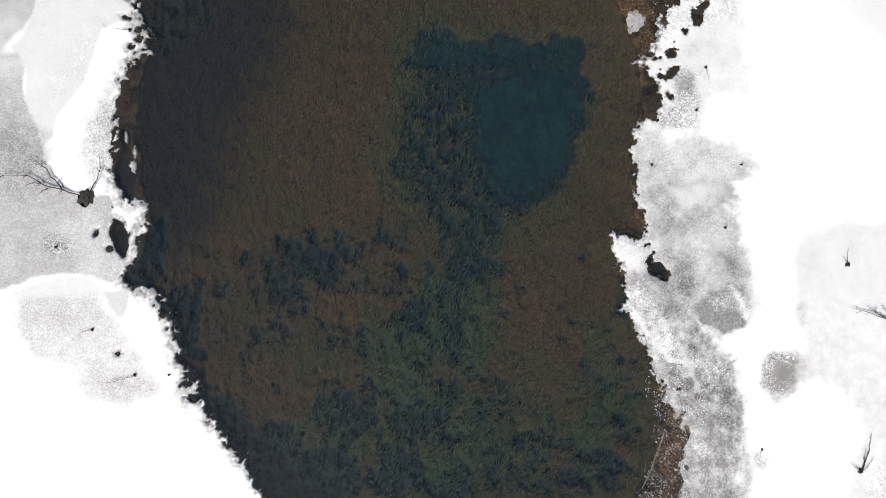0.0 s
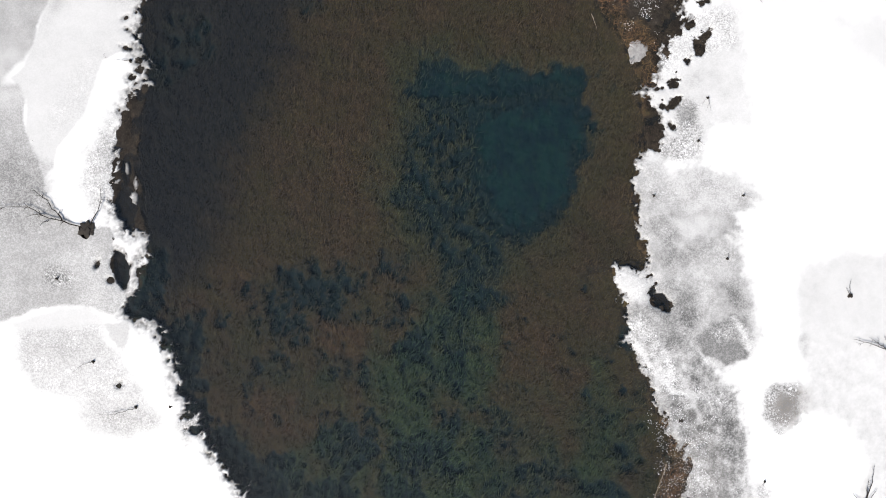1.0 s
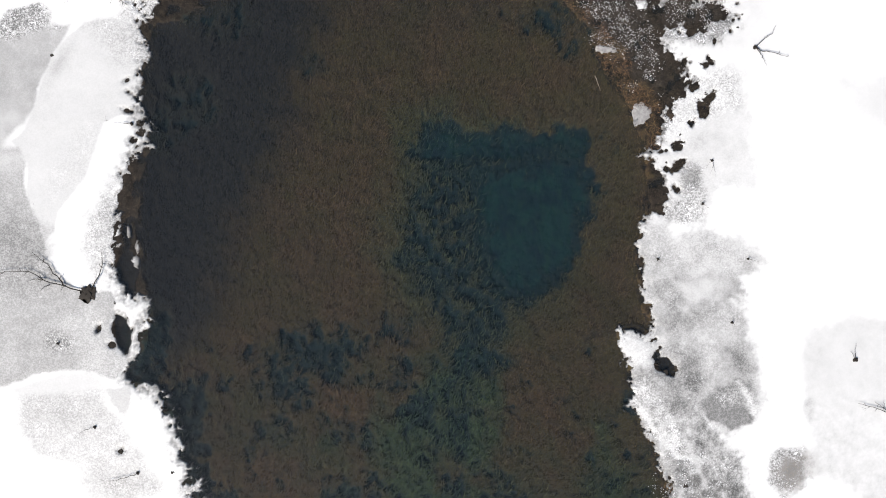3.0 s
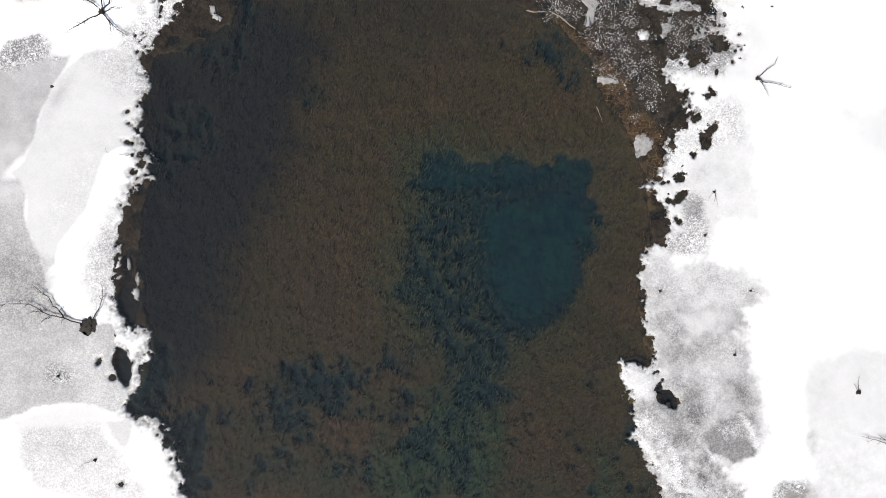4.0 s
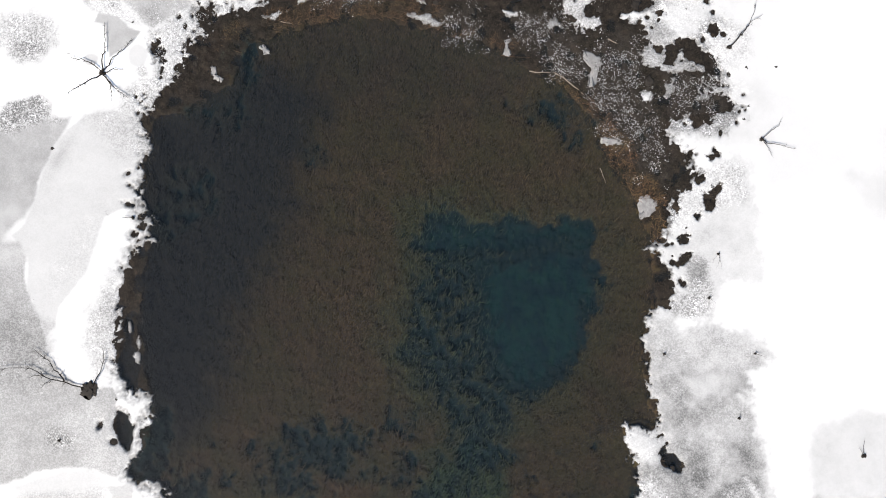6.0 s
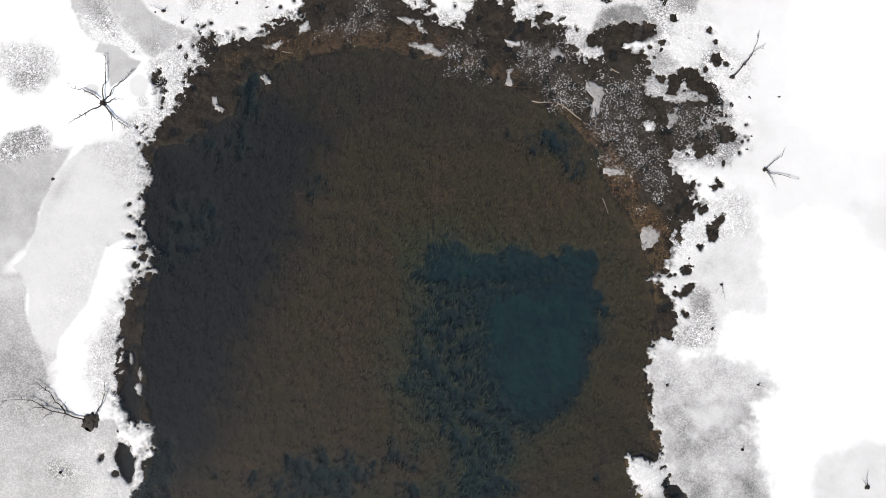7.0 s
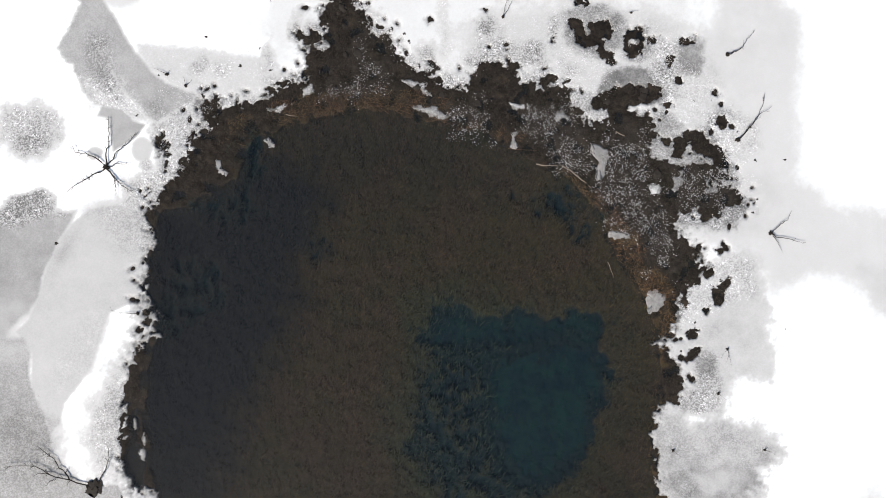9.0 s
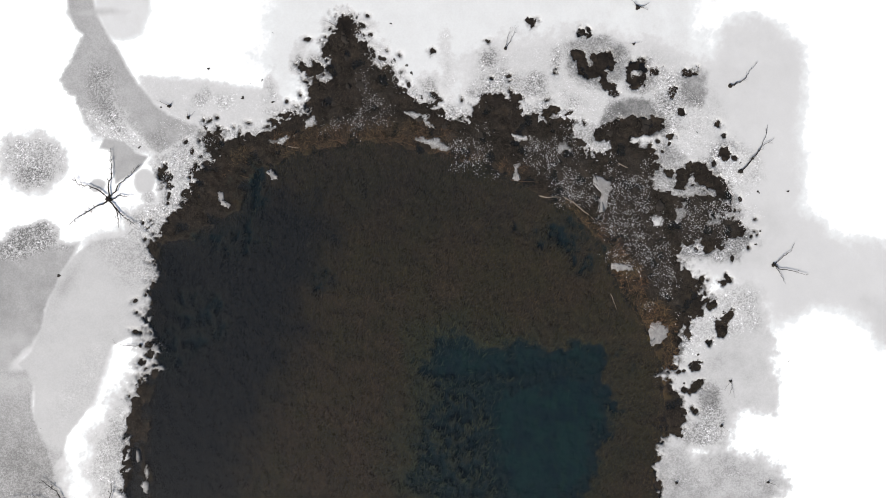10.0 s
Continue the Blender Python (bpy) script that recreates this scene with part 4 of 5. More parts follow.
spot((4.2, 56.0, 2.63, 1.75, 0), 0.4, 0.8, 1, 0.9)
spot((2.3, 55.0, 1.50, 0.88, 0), 0.5, 0.8, 1, 0.9)
spot((7.8, 55.8, 1.38, 1.38, 0), 0.5, 0.8, 1, 0.9)
spot((-1.5, 52.6, 2.75, 1.00, 0), 0.5, 0.8, 1, 0.9)
spot((8.5, 52.4, 2.13, 1.38, 0), 0.55, 0.8, 1, 0.9)
spot((11.6, 54.0, 1.00, 0.88, 0), 0.4, 0.8, 1, 0.9)
spot((12.8, 51.0, 1.63, 1.13, 0), 0.45, 0.8, 1, 0.9)
spot((14.8, 58.4, 3.13, 2.88, 0), 0.6, 0.8, 1, 0.4)
spot((10.1, 58.4, 0.50, 1.00, 0), 0.4, 0.8, 1, 0.9)
spot((25.0, 52.6, 1.75, 0.63, 0), 0.3, 0.8, 1, 0.9)
spot((28.6, 47.8, 2.00, 1.88, 0), 0.44, 0.8, 1, 0.9)
spot((22.2, 54.8, 1.50, 2.50, 0), 0.4, 0.8, 1, 0.9)
spot((26.2, 38.2, 4.38, 1.25, 0), 0.55, 0.8, 1, 0.9)
spot((22.8, 52.3, 1.13, 2.50, 0), 0.5, 0.8, 1, 0.9)
spot((17.2, 49.0, 1.88, 0.75, 0), 0.58, 0.8, 1, 0.4)
spot((11.7, 49.7, 1.50, 0.75, 0), 0.58, 0.8, 1, 0.4)
spot((22.2, 47.9, 1.75, 1.38, 0), 0.56, 0.8, 1, 0.4)
spot((24.9, 49.4, 1.88, 1.25, 0), 0.2, 0.8, 1, 0.9)
spot((25.3, 51.6, 2.50, 1.00, 0), 0.22, 0.8, 1, 0.9)
spot((30.1, 46.2, 2.50, 2.50, 0), 0.26, 0.8, 1, 0.9)
spot((25.7, 41.0, 2.50, 2.50, 0), 0.7, 0.8, 1, 0.4)
spot((-4.1, 56.1, 0.75, 0.88, 0), 0.5, 0.7, 1, 0.8)
spot((-21.6, 55.7, 0.50, 1.13, 0), 0.4, 0.7, 1, 0.8)
spot((-29.4, 54.8, 0.56, 0.88, 0), 0.48, 0.7, 1, 0.8)
spot((-26.9, 54.5, 0.88, 0.88, 0), 0.38, 0.7, 1, 0.8)
spot((-18.4, 59.1, 0.50, 0.88, 0), 0.5, 0.7, 1, 0.8)
spot((-16.5, 58.4, 1.88, 1.25, 0), 0.5, 0.7, 1, 0.8)
spot((-10.2, 58.7, 0.88, 2.50, 0), 0.4, 0.7, 1, 0.8)
spot((-2.1, 57.9, 0.50, 2.50, 0), 0.24, 0.7, 1, 0.8)
spot((-13.3, 62.9, 1.88, 1.00, 0), 0.45, 0.7, 1, 0.8)
spot((-9.0, 58.0, 1.25, 1.25, 0), 0.5, 0.7, 1, 0.8)
spot((-6.5, 54.8, 1.88, 0.88, 0), 0.45, 0.7, 1, 0.8)
spot((-3.7, 54.5, 1.00, 1.00, 0), 0.5, 0.7, 1, 0.8)
spot((-2.7, 52.6, 1.88, 0.88, 0), 0.5, 0.7, 1, 0.8)
spot((-19.0, 53.1, 2.50, 0.75, 0), 0.4, 0.7, 1, 0.8)
spot((-24.1, 50.6, 2.50, 0.63, 0), 0.45, 0.7, 1, 0.8)
# unevenness, and thin wet snow along the open edges
cloud = fractal(GX, GY, 3.6, 101, 5, 0.65)
east = step(GX, 8, 16)
broad = fractal(GX, GY, 7.0, 103, 3, 0.5)
wet = np.clip(wet * (1 + (0.08 + 0.3 * east * (1 - step(GX, 32, 35))) * np.clip(cloud, -0.5, 0.7) + (0.12 + 0.12 * east) * np.clip(broad, -0.7, 0.7)), 0, 1)
lace = fractal(GX, GY, 1.3, 109, 4, 0.75) * step(GX, 15, 20) * (0.25 + 0.6 * (1 - step(GY, -7, 0))) * (1 - step(GY, 10, 20))
wet = np.clip(wet * (1 + 0.55 * np.clip(lace, -0.6, 0.6)), 0, 1)
# the dark lobe, bright ridges and a brown patch of the south-east
slush([(27.0, -3.6), (28.8, -2.2), (31.4, -1.6), (32.7, -4.1), (32.4, -5.8), (30.1, -6.4), (27.9, -5.3)], 0.7, 0.45, 0.6, 0.2)
spot((30.1, -3.0, 1.38, 0.88, 0), 0.573, 0.8, 0.5, 0.5)
spot((36.1, -10.9, 1.82, 2.13, -15), 0.496, 0.8, 0.9, 0.9)
spot((36.9, -10.1, 0.63, 1.38, -20), 0.615, 0.7, 0.8, 0.9)
spot((35.6, -12.0, 0.88, 0.75, 0), 0.581, 0.6, 0.8, 0.8)
slush([(31.1, -1.5), (32.0, -2.1), (33.1, -4.3), (32.9, -5.5), (32.3, -4.6), (31.5, -2.8)], 0.292, 0.45, 0.5, 0.5)
slush([(27.0, -4.6), (27.9, -5.7), (29.8, -6.6), (29.0, -6.7), (27.6, -5.9)], 0.292, 0.4, 0.4, 0.4)
slush([(18.8, -2.7), (20.0, -3.2), (20.9, -4.3), (21.9, -6.3), (24.3, -8.9), (26.6, -9.7), (26.4, -10.2), (24.1, -9.5), (21.7, -7.2), (20.5, -5.0)], 0.275, 0.25, 0.4, 0.6)
slush([(24.8, -6.9), (25.3, -7.8), (26.7, -10.2), (27.4, -12.6), (27.0, -12.6), (26.1, -10.3)], 0.36, 0.25, 0.3, 0.2)
slush([(22.0, -6.4), (23.3, -5.3), (25.1, -5.2), (24.9, -5.7), (23.4, -5.9), (22.5, -6.7)], 0.36, 0.25, 0.2, 0.3)
slush([(17.6, 4.5), (19.3, 4.0), (21.2, 2.3), (21.4, 0.4), (19.6, 1.0), (18.0, 2.3)], 0.275, 0.5, 0.5, 0.4)
for w, mask, level in LEFT:
    soak(w, mask, level, 0.4)
fringe = fractal(GX, GY, 1.1, 107, 4, 0.7)
edge = np.maximum(1 - step(cover + 1.2 * fringe, 0.1, 1.3 + 0.9 * (1 - step(GX, -32, -20))), 0.5 * (1 - step(cover + 2 * fringe, 0.2, 2.4)) * step(GY, 36, 42) * step(GX, -2, 6))
wet = np.maximum(wet, np.clip(0.6 + 0.8 * fringe, 0, 1) * edge)
wet = np.maximum(wet, 0.92 * (1 - step(cover + 0.4 * fringe, 0.0, 0.2 + 0.5 * step(GY, 14, 22) * step(GX, -32, -24))))
spark = np.maximum(spark, 0.5 * edge * step(GY, 28, 40))
dirt = (1 - step(cover, 0.0, 0.4)) * 0.6
for e, level in (((27.5, -19.5, 3.0, 8.5, 0), 0.3), ((36.9, -10.9, 2.0, 2.3, -15), 0.75)):
    dirt = np.maximum(dirt, level * step(oval(e, GX, GY) + 1.5 * cloud, -1.5, 1.5))
deepness = np.where(cover > 0, 0.16 * np.tanh(np.maximum(cover, 0) / 0.9), np.maximum(cover, -0.6) * 4.0)
rise = 0.004 * np.maximum(np.maximum(np.abs(GX) - 55, np.abs(GY - 18) - 50), 0) * (fractal(GX, GY, 60.0, 77) + 0.3)
snow_z = 0.1 + rise + deepness + np.where(cover > 0, 0.03 * fractal(GX, GY, 3.0, 61, 3), -0.15)
quad_cover = np.maximum(np.maximum(cover[:-1, :-1], cover[:-1, 1:]), np.maximum(cover[1:, 1:], cover[1:, :-1]))
snow = sheet("snow", XS, YS, snow_z, {"wet": wet, "dirt": dirt, "spark": spark}, SNOW, quad_cover > -0.1)
tagged(snow, "white melting snow with grey slush patches round pond", "snow", kind="structure")

# ---- the water ----
water_me = bpy.data.meshes.new("water")
wb = bmesh.new()
wb.faces.new([wb.verts.new((x, y, 0.0)) for x, y in ((-40, -58), (32, -58), (34, 62), (-40, 62))])
wb.to_mesh(water_me)
water_me.materials.append(WATER)
water = tagged(new("water", water_me), "clear dark still pond water", "water", kind="structure")
water.visible_shadow = False


# ---- weed, reeds and slush grains ----
def blades(name, count, accept, length, width, lean, spread, rise, material, seed, box):
    """Thin leaning leaves, each of two faces, over the places that accept() lets through."""
    rs = np.random.RandomState(seed)
    X, Y = rs.uniform(box[0], box[2], count), rs.uniform(box[1], box[3], count)
    F = bed_fields(X, Y)
    ok = rs.rand(count) < accept(F, X, Y)
    X, Y = X[ok], Y[ok]
    F = {k: v[ok] for k, v in F.items()}
    n = len(X)
    a = np.radians(lean + spread * rs.randn(n) + 50 * fractal(X, Y, 6.0, seed + 3))
    l, w = rs.uniform(*length, n), rs.uniform(*width, n)
    dx, dy = np.cos(a), np.sin(a)
    px, py = -dy, dx
    Z = F["height"]
    up = rs.uniform(*rise, n)
    verts = np.zeros((n, 5, 3))
    for k, (f, side, h) in enumerate(((0, -1, 0), (0, 1, 0), (0.55, 0.8, 0.75), (0.55, -0.8, 0.75), (1.0, 0, 1.0))):
        verts[:, k] = np.stack([X + dx * l * f + px * side * w, Y + dy * l * f + py * side * w, Z + up * h], -1)
    base = np.arange(n)[:, None] * 5
    tris = np.concatenate([base + np.array([0, 3, 2]), base + np.array([0, 2, 1]), base + np.array([3, 4, 2])])
    fields = {k: np.repeat(F[k], 5) for k in ("green", "dark", "deep", "warm")}
    me = mesh_of(name, verts.reshape(-1, 3), tris, fields, material, smooth=False)
    return new(name, me)


tufts = blades("weed_tufts", 60000, lambda F, X, Y: (F["pd"] > 1.0) * np.clip(np.maximum(F["green"], 0.8 * F["warm"]) + 0.1 - 0.9 * np.maximum(F["deep"] - 0.35, 0), 0, 1) * 0.8, (0.45, 1.0), (0.025, 0.055), 66, 20, (0.15, 0.5), WEED, 17, (-37, -34, 24, 53))
tagged(tufts, "longer green and brown weed in combed tufts under water", "pond weed", kind="stuff")
weed_bed = blades("pond_weed", 380000, lambda F, X, Y: (F["pd"] > 0.3) * np.clip(1.05 - 1.3 * F["deep"], 0.06, 1), (0.18, 0.45), (0.012, 0.028), 68, 30, (0.06, 0.3), WEED, 11, (-37, -34, 24, 53))
tagged(weed_bed, "brown and green submerged weed covering the pond bed", "pond weed", kind="stuff")
reeds = blades("dead_reeds", 700000, lambda F, X, Y: step(F["russet"], 0.15, 0.6) * (F["pd"] > -3.0) * (F["pd"] < 0.4) * 0.4, (0.2, 0.8), (0.009, 0.02), 30, 60, (0.02, 0.14), STRAW, 12, (-37, -34, 30, 56))
tagged(reeds, "flattened russet dead reeds along the muddy edge", "reeds", kind="stuff")


def bare_at(X, Y):
    return cover[np.clip(np.searchsorted(YS, Y), 0, len(YS) - 1), np.clip(np.searchsorted(XS, X), 0, len(XS) - 1)] < 0.05


fibres = blades("bog_grass", 700000, lambda F, X, Y: (F["pd"] < 0.3) * (F["pd"] > -14) * bare_at(X, Y) * 0.55, (0.1, 0.4), (0.006, 0.018), 20, 90, (0.02, 0.12), PEAT, 13, (-37, -34, 34, 62))
tagged(fibres, "short dark matted grass on the boggy ground", "grass", kind="stuff")


def grains(name, zones, count, seed, material):
    """Loose lumps of wet snow."""
    rs = np.random.RandomState(seed)
    X, Y = rs.uniform(-40, 40, count * 40), rs.uniform(-32, 64, count * 40)
    keep = np.zeros(len(X), bool)
    for z in zones:
        keep |= (inside(z, X, Y) + 2.6 * fractal(X, Y, 2.5, 71) > rs.uniform(-0.8, 0.8, len(X)))
    keep &= fractal(X, Y, 1.4, 73, 4, 0.6) > rs.uniform(-0.45, 0.4, len(X))
    X, Y = X[keep][:count], Y[keep][:count]
    n = len(X)
    j, i = np.searchsorted(YS, Y), np.searchsorted(XS, X)
    Z = np.maximum(np.maximum(bed_fields(X, Y)["height"], 0.0), np.where(cover[j, i] > 0, snow_z[j, i], -1.0)) + 0.02
    r = 0.012 + 0.042 * rs.rand(n) ** 2.5
    unit = np.array([(1, 0, 0), (0, 1, 0), (-1, 0, 0), (0, -1, 0), (0, 0, 0.8), (0, 0, -0.5)])
    verts = np.stack([X, Y, Z], -1)[:, None] + unit[None] * r[:, None, None] * rs.uniform(0.6, 1.4, (n, 6, 3))
    f = np.array([(0, 1, 4), (1, 2, 4), (2, 3, 4), (3, 0, 4), (1, 0, 5), (2, 1, 5), (3, 2, 5), (0, 3, 5)])
    faces = (np.arange(n)[:, None, None] * 6 + f[None]).reshape(-1, 3)
    return new(name, mesh_of(name, verts.reshape(-1, 3), faces, {}, material, smooth=False))


GRAIN_MARGINS = [
    [(-11.8, 61.6), (-10.2, 61.6), (-9.3, 59.0), (-7.4, 56.5), (-3.7, 53.9), (1.1, 54.1), (1.4, 55.1), (-3.3, 55.1), (-6.4, 58.4), (-10.2, 62.2)],
    [(11.1, 58.1), (13.6, 56.2), (17.3, 54.9), (14.8, 51.4), (11.3, 50.9), (11.1, 53.7)],
    [(20.8, 57.7), (23.6, 57.3), (24.5, 54.2), (22.9, 52.3), (21.1, 52.9), (20.5, 55.5)],
    [(25.7, 53.5), (26.6, 51.3), (25.1, 50.7), (24.5, 52.3)],
    [(28.7, 45.6), (31.1, 42.2), (31.3, 39.1), (29.5, 39.7), (28.3, 42.8)],
    [(23.3, -9.6), (27.0, -12.0), (28.2, -17.0), (28.7, -25.0), (25.0, -25.0), (25.4, -18.2)],
    [(-32.4, 53.3), (-29.8, 50.8), (-27.6, 51.0), (-29.2, 47.6), (-31.7, 43.8), (-33.0, 45.1)],
]
slush_grains = tagged(grains("slush_grains", GRAIN_ZONES + GRAIN_MARGINS, 19000, 21, CRYSTAL), "glinting white grains of melting slush on mud", "slush", kind="stuff")


# ---- trees, logs, tussocks, ice ----
def part(name, bm, material, parent, label=""):
    me = bpy.data.meshes.new(name)
    bm.to_mesh(me)
    bm.free()
    me.materials.append(material)
    ob = new(name, me)
    ob.parent = parent
    if label:
        ob["label"] = label
    return ob


def tube(bm, points, radii, sides=6):
    """A tapered crooked rod through the points."""
    rings = []
    for i, p in enumerate(points):
        a, b = points[max(i - 1, 0)], points[min(i + 1, len(points) - 1)]
        d = (b - a).normalized()
        s = d.orthogonal().normalized()
        u = d.cross(s)
        rings.append([bm.verts.new(p + radii[i] * (s * math.cos(2 * math.pi * k / sides) + u * math.sin(2 * math.pi * k / sides))) for k in range(sides)])
    for r, q in zip(rings, rings[1:]):
        for k in range(sides):
            bm.faces.new((r[k], r[(k + 1) % sides], q[(k + 1) % sides], q[k]))
    bm.faces.new(list(reversed(rings[0]))), bm.faces.new(rings[-1])


def crooked(a, b, sag, bend, rnd, steps=12):
    pts = []
    side = Vector((-(b - a).y, (b - a).x, 0)) * bend
    for i in range(steps + 1):
        f = i / steps
        p = a.lerp(b, f) + Vector((0, 0, sag * math.sin(math.pi * f))) + side * math.sin(math.pi * f)
        if 0 < i < steps:
            j = (b - a).length * 0.02
            p += Vector((rnd.uniform(-j, j), rnd.uniform(-j, j), rnd.uniform(-j, j)))
        pts.append(p)
    return pts


def along(knots, rnd, steps=12):
    """A bent line through knots, in even steps, a little uneven."""
    at = [0.0]
    for a, b in zip(knots, knots[1:]):
        at.append(at[-1] + (b - a).length)
    out = []
    for i in range(steps + 1):
        s = at[-1] * i / steps
        k = max(j for j in range(len(knots) - 1) if at[j] <= s + 1e-6)
        p = knots[k].lerp(knots[k + 1], (s - at[k]) / max(at[k + 1] - at[k], 1e-6))
        out.append(p + Vector((rnd.gauss(0, 0.05), rnd.gauss(0, 0.05), 0)) * (0 < i < steps))
    return out


def land(x, y):
    i, j = np.searchsorted(XS, x), np.searchsorted(YS, y)
    a = np.array([[x]]), np.array([[y]])
    return float(max(snow_z[j, i] if cover[j, i] > 0 else -9, bed_fields(*a)["height"][0, 0], 0.0))


def bare_tree(node, tips, girth=0.14, twigs=4, seed=1, label="bare dark leafless tree with sprawling limbs in snow", crown=0.45):
    rnd = random.Random(seed)
    x, y = node
    z = max(land(x, y), 0.3)
    root = tagged(new("tree"), label, "tree")
    root.location = (x, y, z)
    bm = bmesh.new()
    tube(bm, [Vector((0, 0, -0.8)), Vector((0.02, 0.01, 0.15)), Vector((0.0, 0.03, 0.25))], [girth * 1.9, girth * 1.4, girth * 1.1], 8)
    part("trunk", bm, BARK, root)
    bm = bmesh.new()
    bmesh.ops.create_icosphere(bm, subdivisions=3, radius=crown)
    for v in bm.verts:
        k = noise.noise(v.co * 1.6 / crown + Vector((seed, 0, 0))) + 0.6 * noise.noise(v.co * 4 / crown + Vector((0, seed, 0)))
        v.co = Vector((v.co.x * (1 + 1.0 * k), v.co.y * (1 + 1.0 * k), max(v.co.z, -0.1) * 0.3))
    part("root_crown", bm, MOULD, root, "dark turf round the roots")
    for tip in tips:
        start = Vector((0, 0, 0.15))
        if isinstance(tip, list):
            knots = [start] + [Vector((a - x, b - y, 0.2 + 0.02 * i)) for i, (a, b) in enumerate(tip)]
            if (knots[1] - start).length > 1.7:
                start = knots[1]
                knots = knots[1:]
            pts = along(knots, rnd)
            end = knots[-1]
        else:
            end = Vector((tip[0] - x, tip[1] - y, rnd.uniform(0.12, 0.3)))
            pts = crooked(start, end, (end - start).length * 0.02, rnd.uniform(-0.1, 0.1), rnd)
        reach = (end - start).length
        bm = bmesh.new()
        g = 0.58 * girth * min(1.0, 0.45 + reach / 7)
        tube(bm, pts, [g * (1 - 0.8 * i / 12) for i in range(13)])
        limb = part("limb", bm, BARK, root)
        for _ in range(twigs):
            k = rnd.randint(3, 11)
            ang = math.atan2(end.y, end.x) + rnd.choice((-1, 1)) * rnd.uniform(0.5, 1.1)
            ln = reach * (rnd.uniform(0.03, 0.1) if isinstance(tip, list) else rnd.uniform(0.06, 0.2))
            q = pts[k] + Vector((math.cos(ang) * ln, math.sin(ang) * ln, rnd.uniform(0.0, 0.15)))
            bm = bmesh.new()
            tube(bm, crooked(pts[k], q, 0.02, rnd.uniform(-0.15, 0.15), rnd, 4), [g * 0.35, g * 0.28, g * 0.2, g * 0.14, g * 0.06], 5)
            if reach > 3:
                for _ in range(2):
                    s = ang + rnd.choice((-1, 1)) * rnd.uniform(0.4, 0.9)
                    m = pts[k].lerp(q, rnd.uniform(0.4, 0.8))
                    tube(bm, crooked(m, m + Vector((math.cos(s), math.sin(s), 0.15)) * ln * 0.5, 0.01, 0.1, rnd, 3), [g * 0.18, g * 0.15, g * 0.1, g * 0.05], 4)
            part("twig", bm, BARK, limb)
    return root


TREES = [
    ([(-39.6, 43.7)], [[(-39.6, 43.9), (-40.3, 44.5), (-41.0, 44.8), (-41.8, 45.2), (-42.3, 45.1), (-42.9, 45.5), (-43.5, 45.9)], [(-39.5, 44.4), (-39.6, 45.3), (-39.3, 46.0), (-39.2, 46.9), (-39.2, 48.2), (-39.3, 49.3)], [(-38.8, 44.6), (-38.3, 45.4), (-37.5, 46.0), (-36.8, 46.6), (-36.2, 47.5)], [(-39.0, 43.7), (-38.3, 44.1), (-37.4, 44.0), (-36.8, 44.0)], [(-39.9, 43.1), (-40.8, 43.0), (-41.5, 42.5), (-42.4, 42.0), (-43.2, 41.5), (-43.8, 40.9)], [(-38.8, 42.7), (-38.5, 41.9), (-38.4, 40.9), (-38.4, 40.5)], [(-38.6, 42.5), (-38.1, 42.0), (-37.4, 41.4), (-36.5, 40.8)]], 0.15, 11),
    ([(-40.8, 8.5)], [[(-41.3, 8.9), (-41.9, 9.0), (-42.6, 9.2), (-43.3, 9.5), (-44.1, 9.6), (-44.9, 9.7), (-45.7, 10.2), (-46.3, 10.6), (-47.0, 11.0), (-47.9, 11.0), (-49.2, 11.1), (-50.4, 10.9)], [(-43.3, 9.5), (-43.8, 10.3), (-44.3, 10.7), (-44.7, 11.3), (-45.0, 11.8), (-45.9, 12.5), (-46.8, 13.2)], [(-40.1, 9.2), (-39.9, 9.8), (-39.5, 10.3), (-39.1, 11.2), (-38.9, 12.1), (-39.1, 13.2)], [(-44.8, 9.6), (-45.3, 9.4), (-45.6, 9.1), (-45.9, 8.9)], [(-45.5, 10.1), (-46.0, 10.2), (-46.5, 10.2), (-47.3, 9.9)], [(-43.7, 10.2), (-43.5, 10.8)]], 0.13, 11),
    ([(33.5, 35.7)], [[(33.8, 36.0), (34.6, 36.8), (35.3, 37.1), (35.7, 38.1)], [(34.0, 35.3), (34.7, 35.2), (35.5, 35.0), (36.0, 34.8), (37.1, 34.6)], [(33.9, 35.1), (34.2, 34.5), (34.6, 33.6)]], 0.1, 3),
    ([(30.1, 46.0)], [[(31.0, 46.8), (31.7, 47.8), (32.3, 48.4), (32.5, 49.1), (32.9, 49.9), (33.1, 51.1)], [(31.0, 46.8), (31.7, 47.7), (32.4, 48.7), (33.3, 49.2), (33.8, 49.6)]], 0.11, 4),
    ([(29.2, 55.5)], [[(29.6, 55.5), (30.4, 55.9), (30.9, 56.3), (31.2, 57.0), (31.9, 57.6), (32.2, 58.1)], [(30.4, 55.9), (30.9, 56.3), (30.9, 57.0)]], 0.09, 3),
    ([(19.2, 64.4)], [(18.3, 65.3), (20.5, 64.9), (20.3, 64.0), (18.6, 64.7)], 0.12, 3),
]
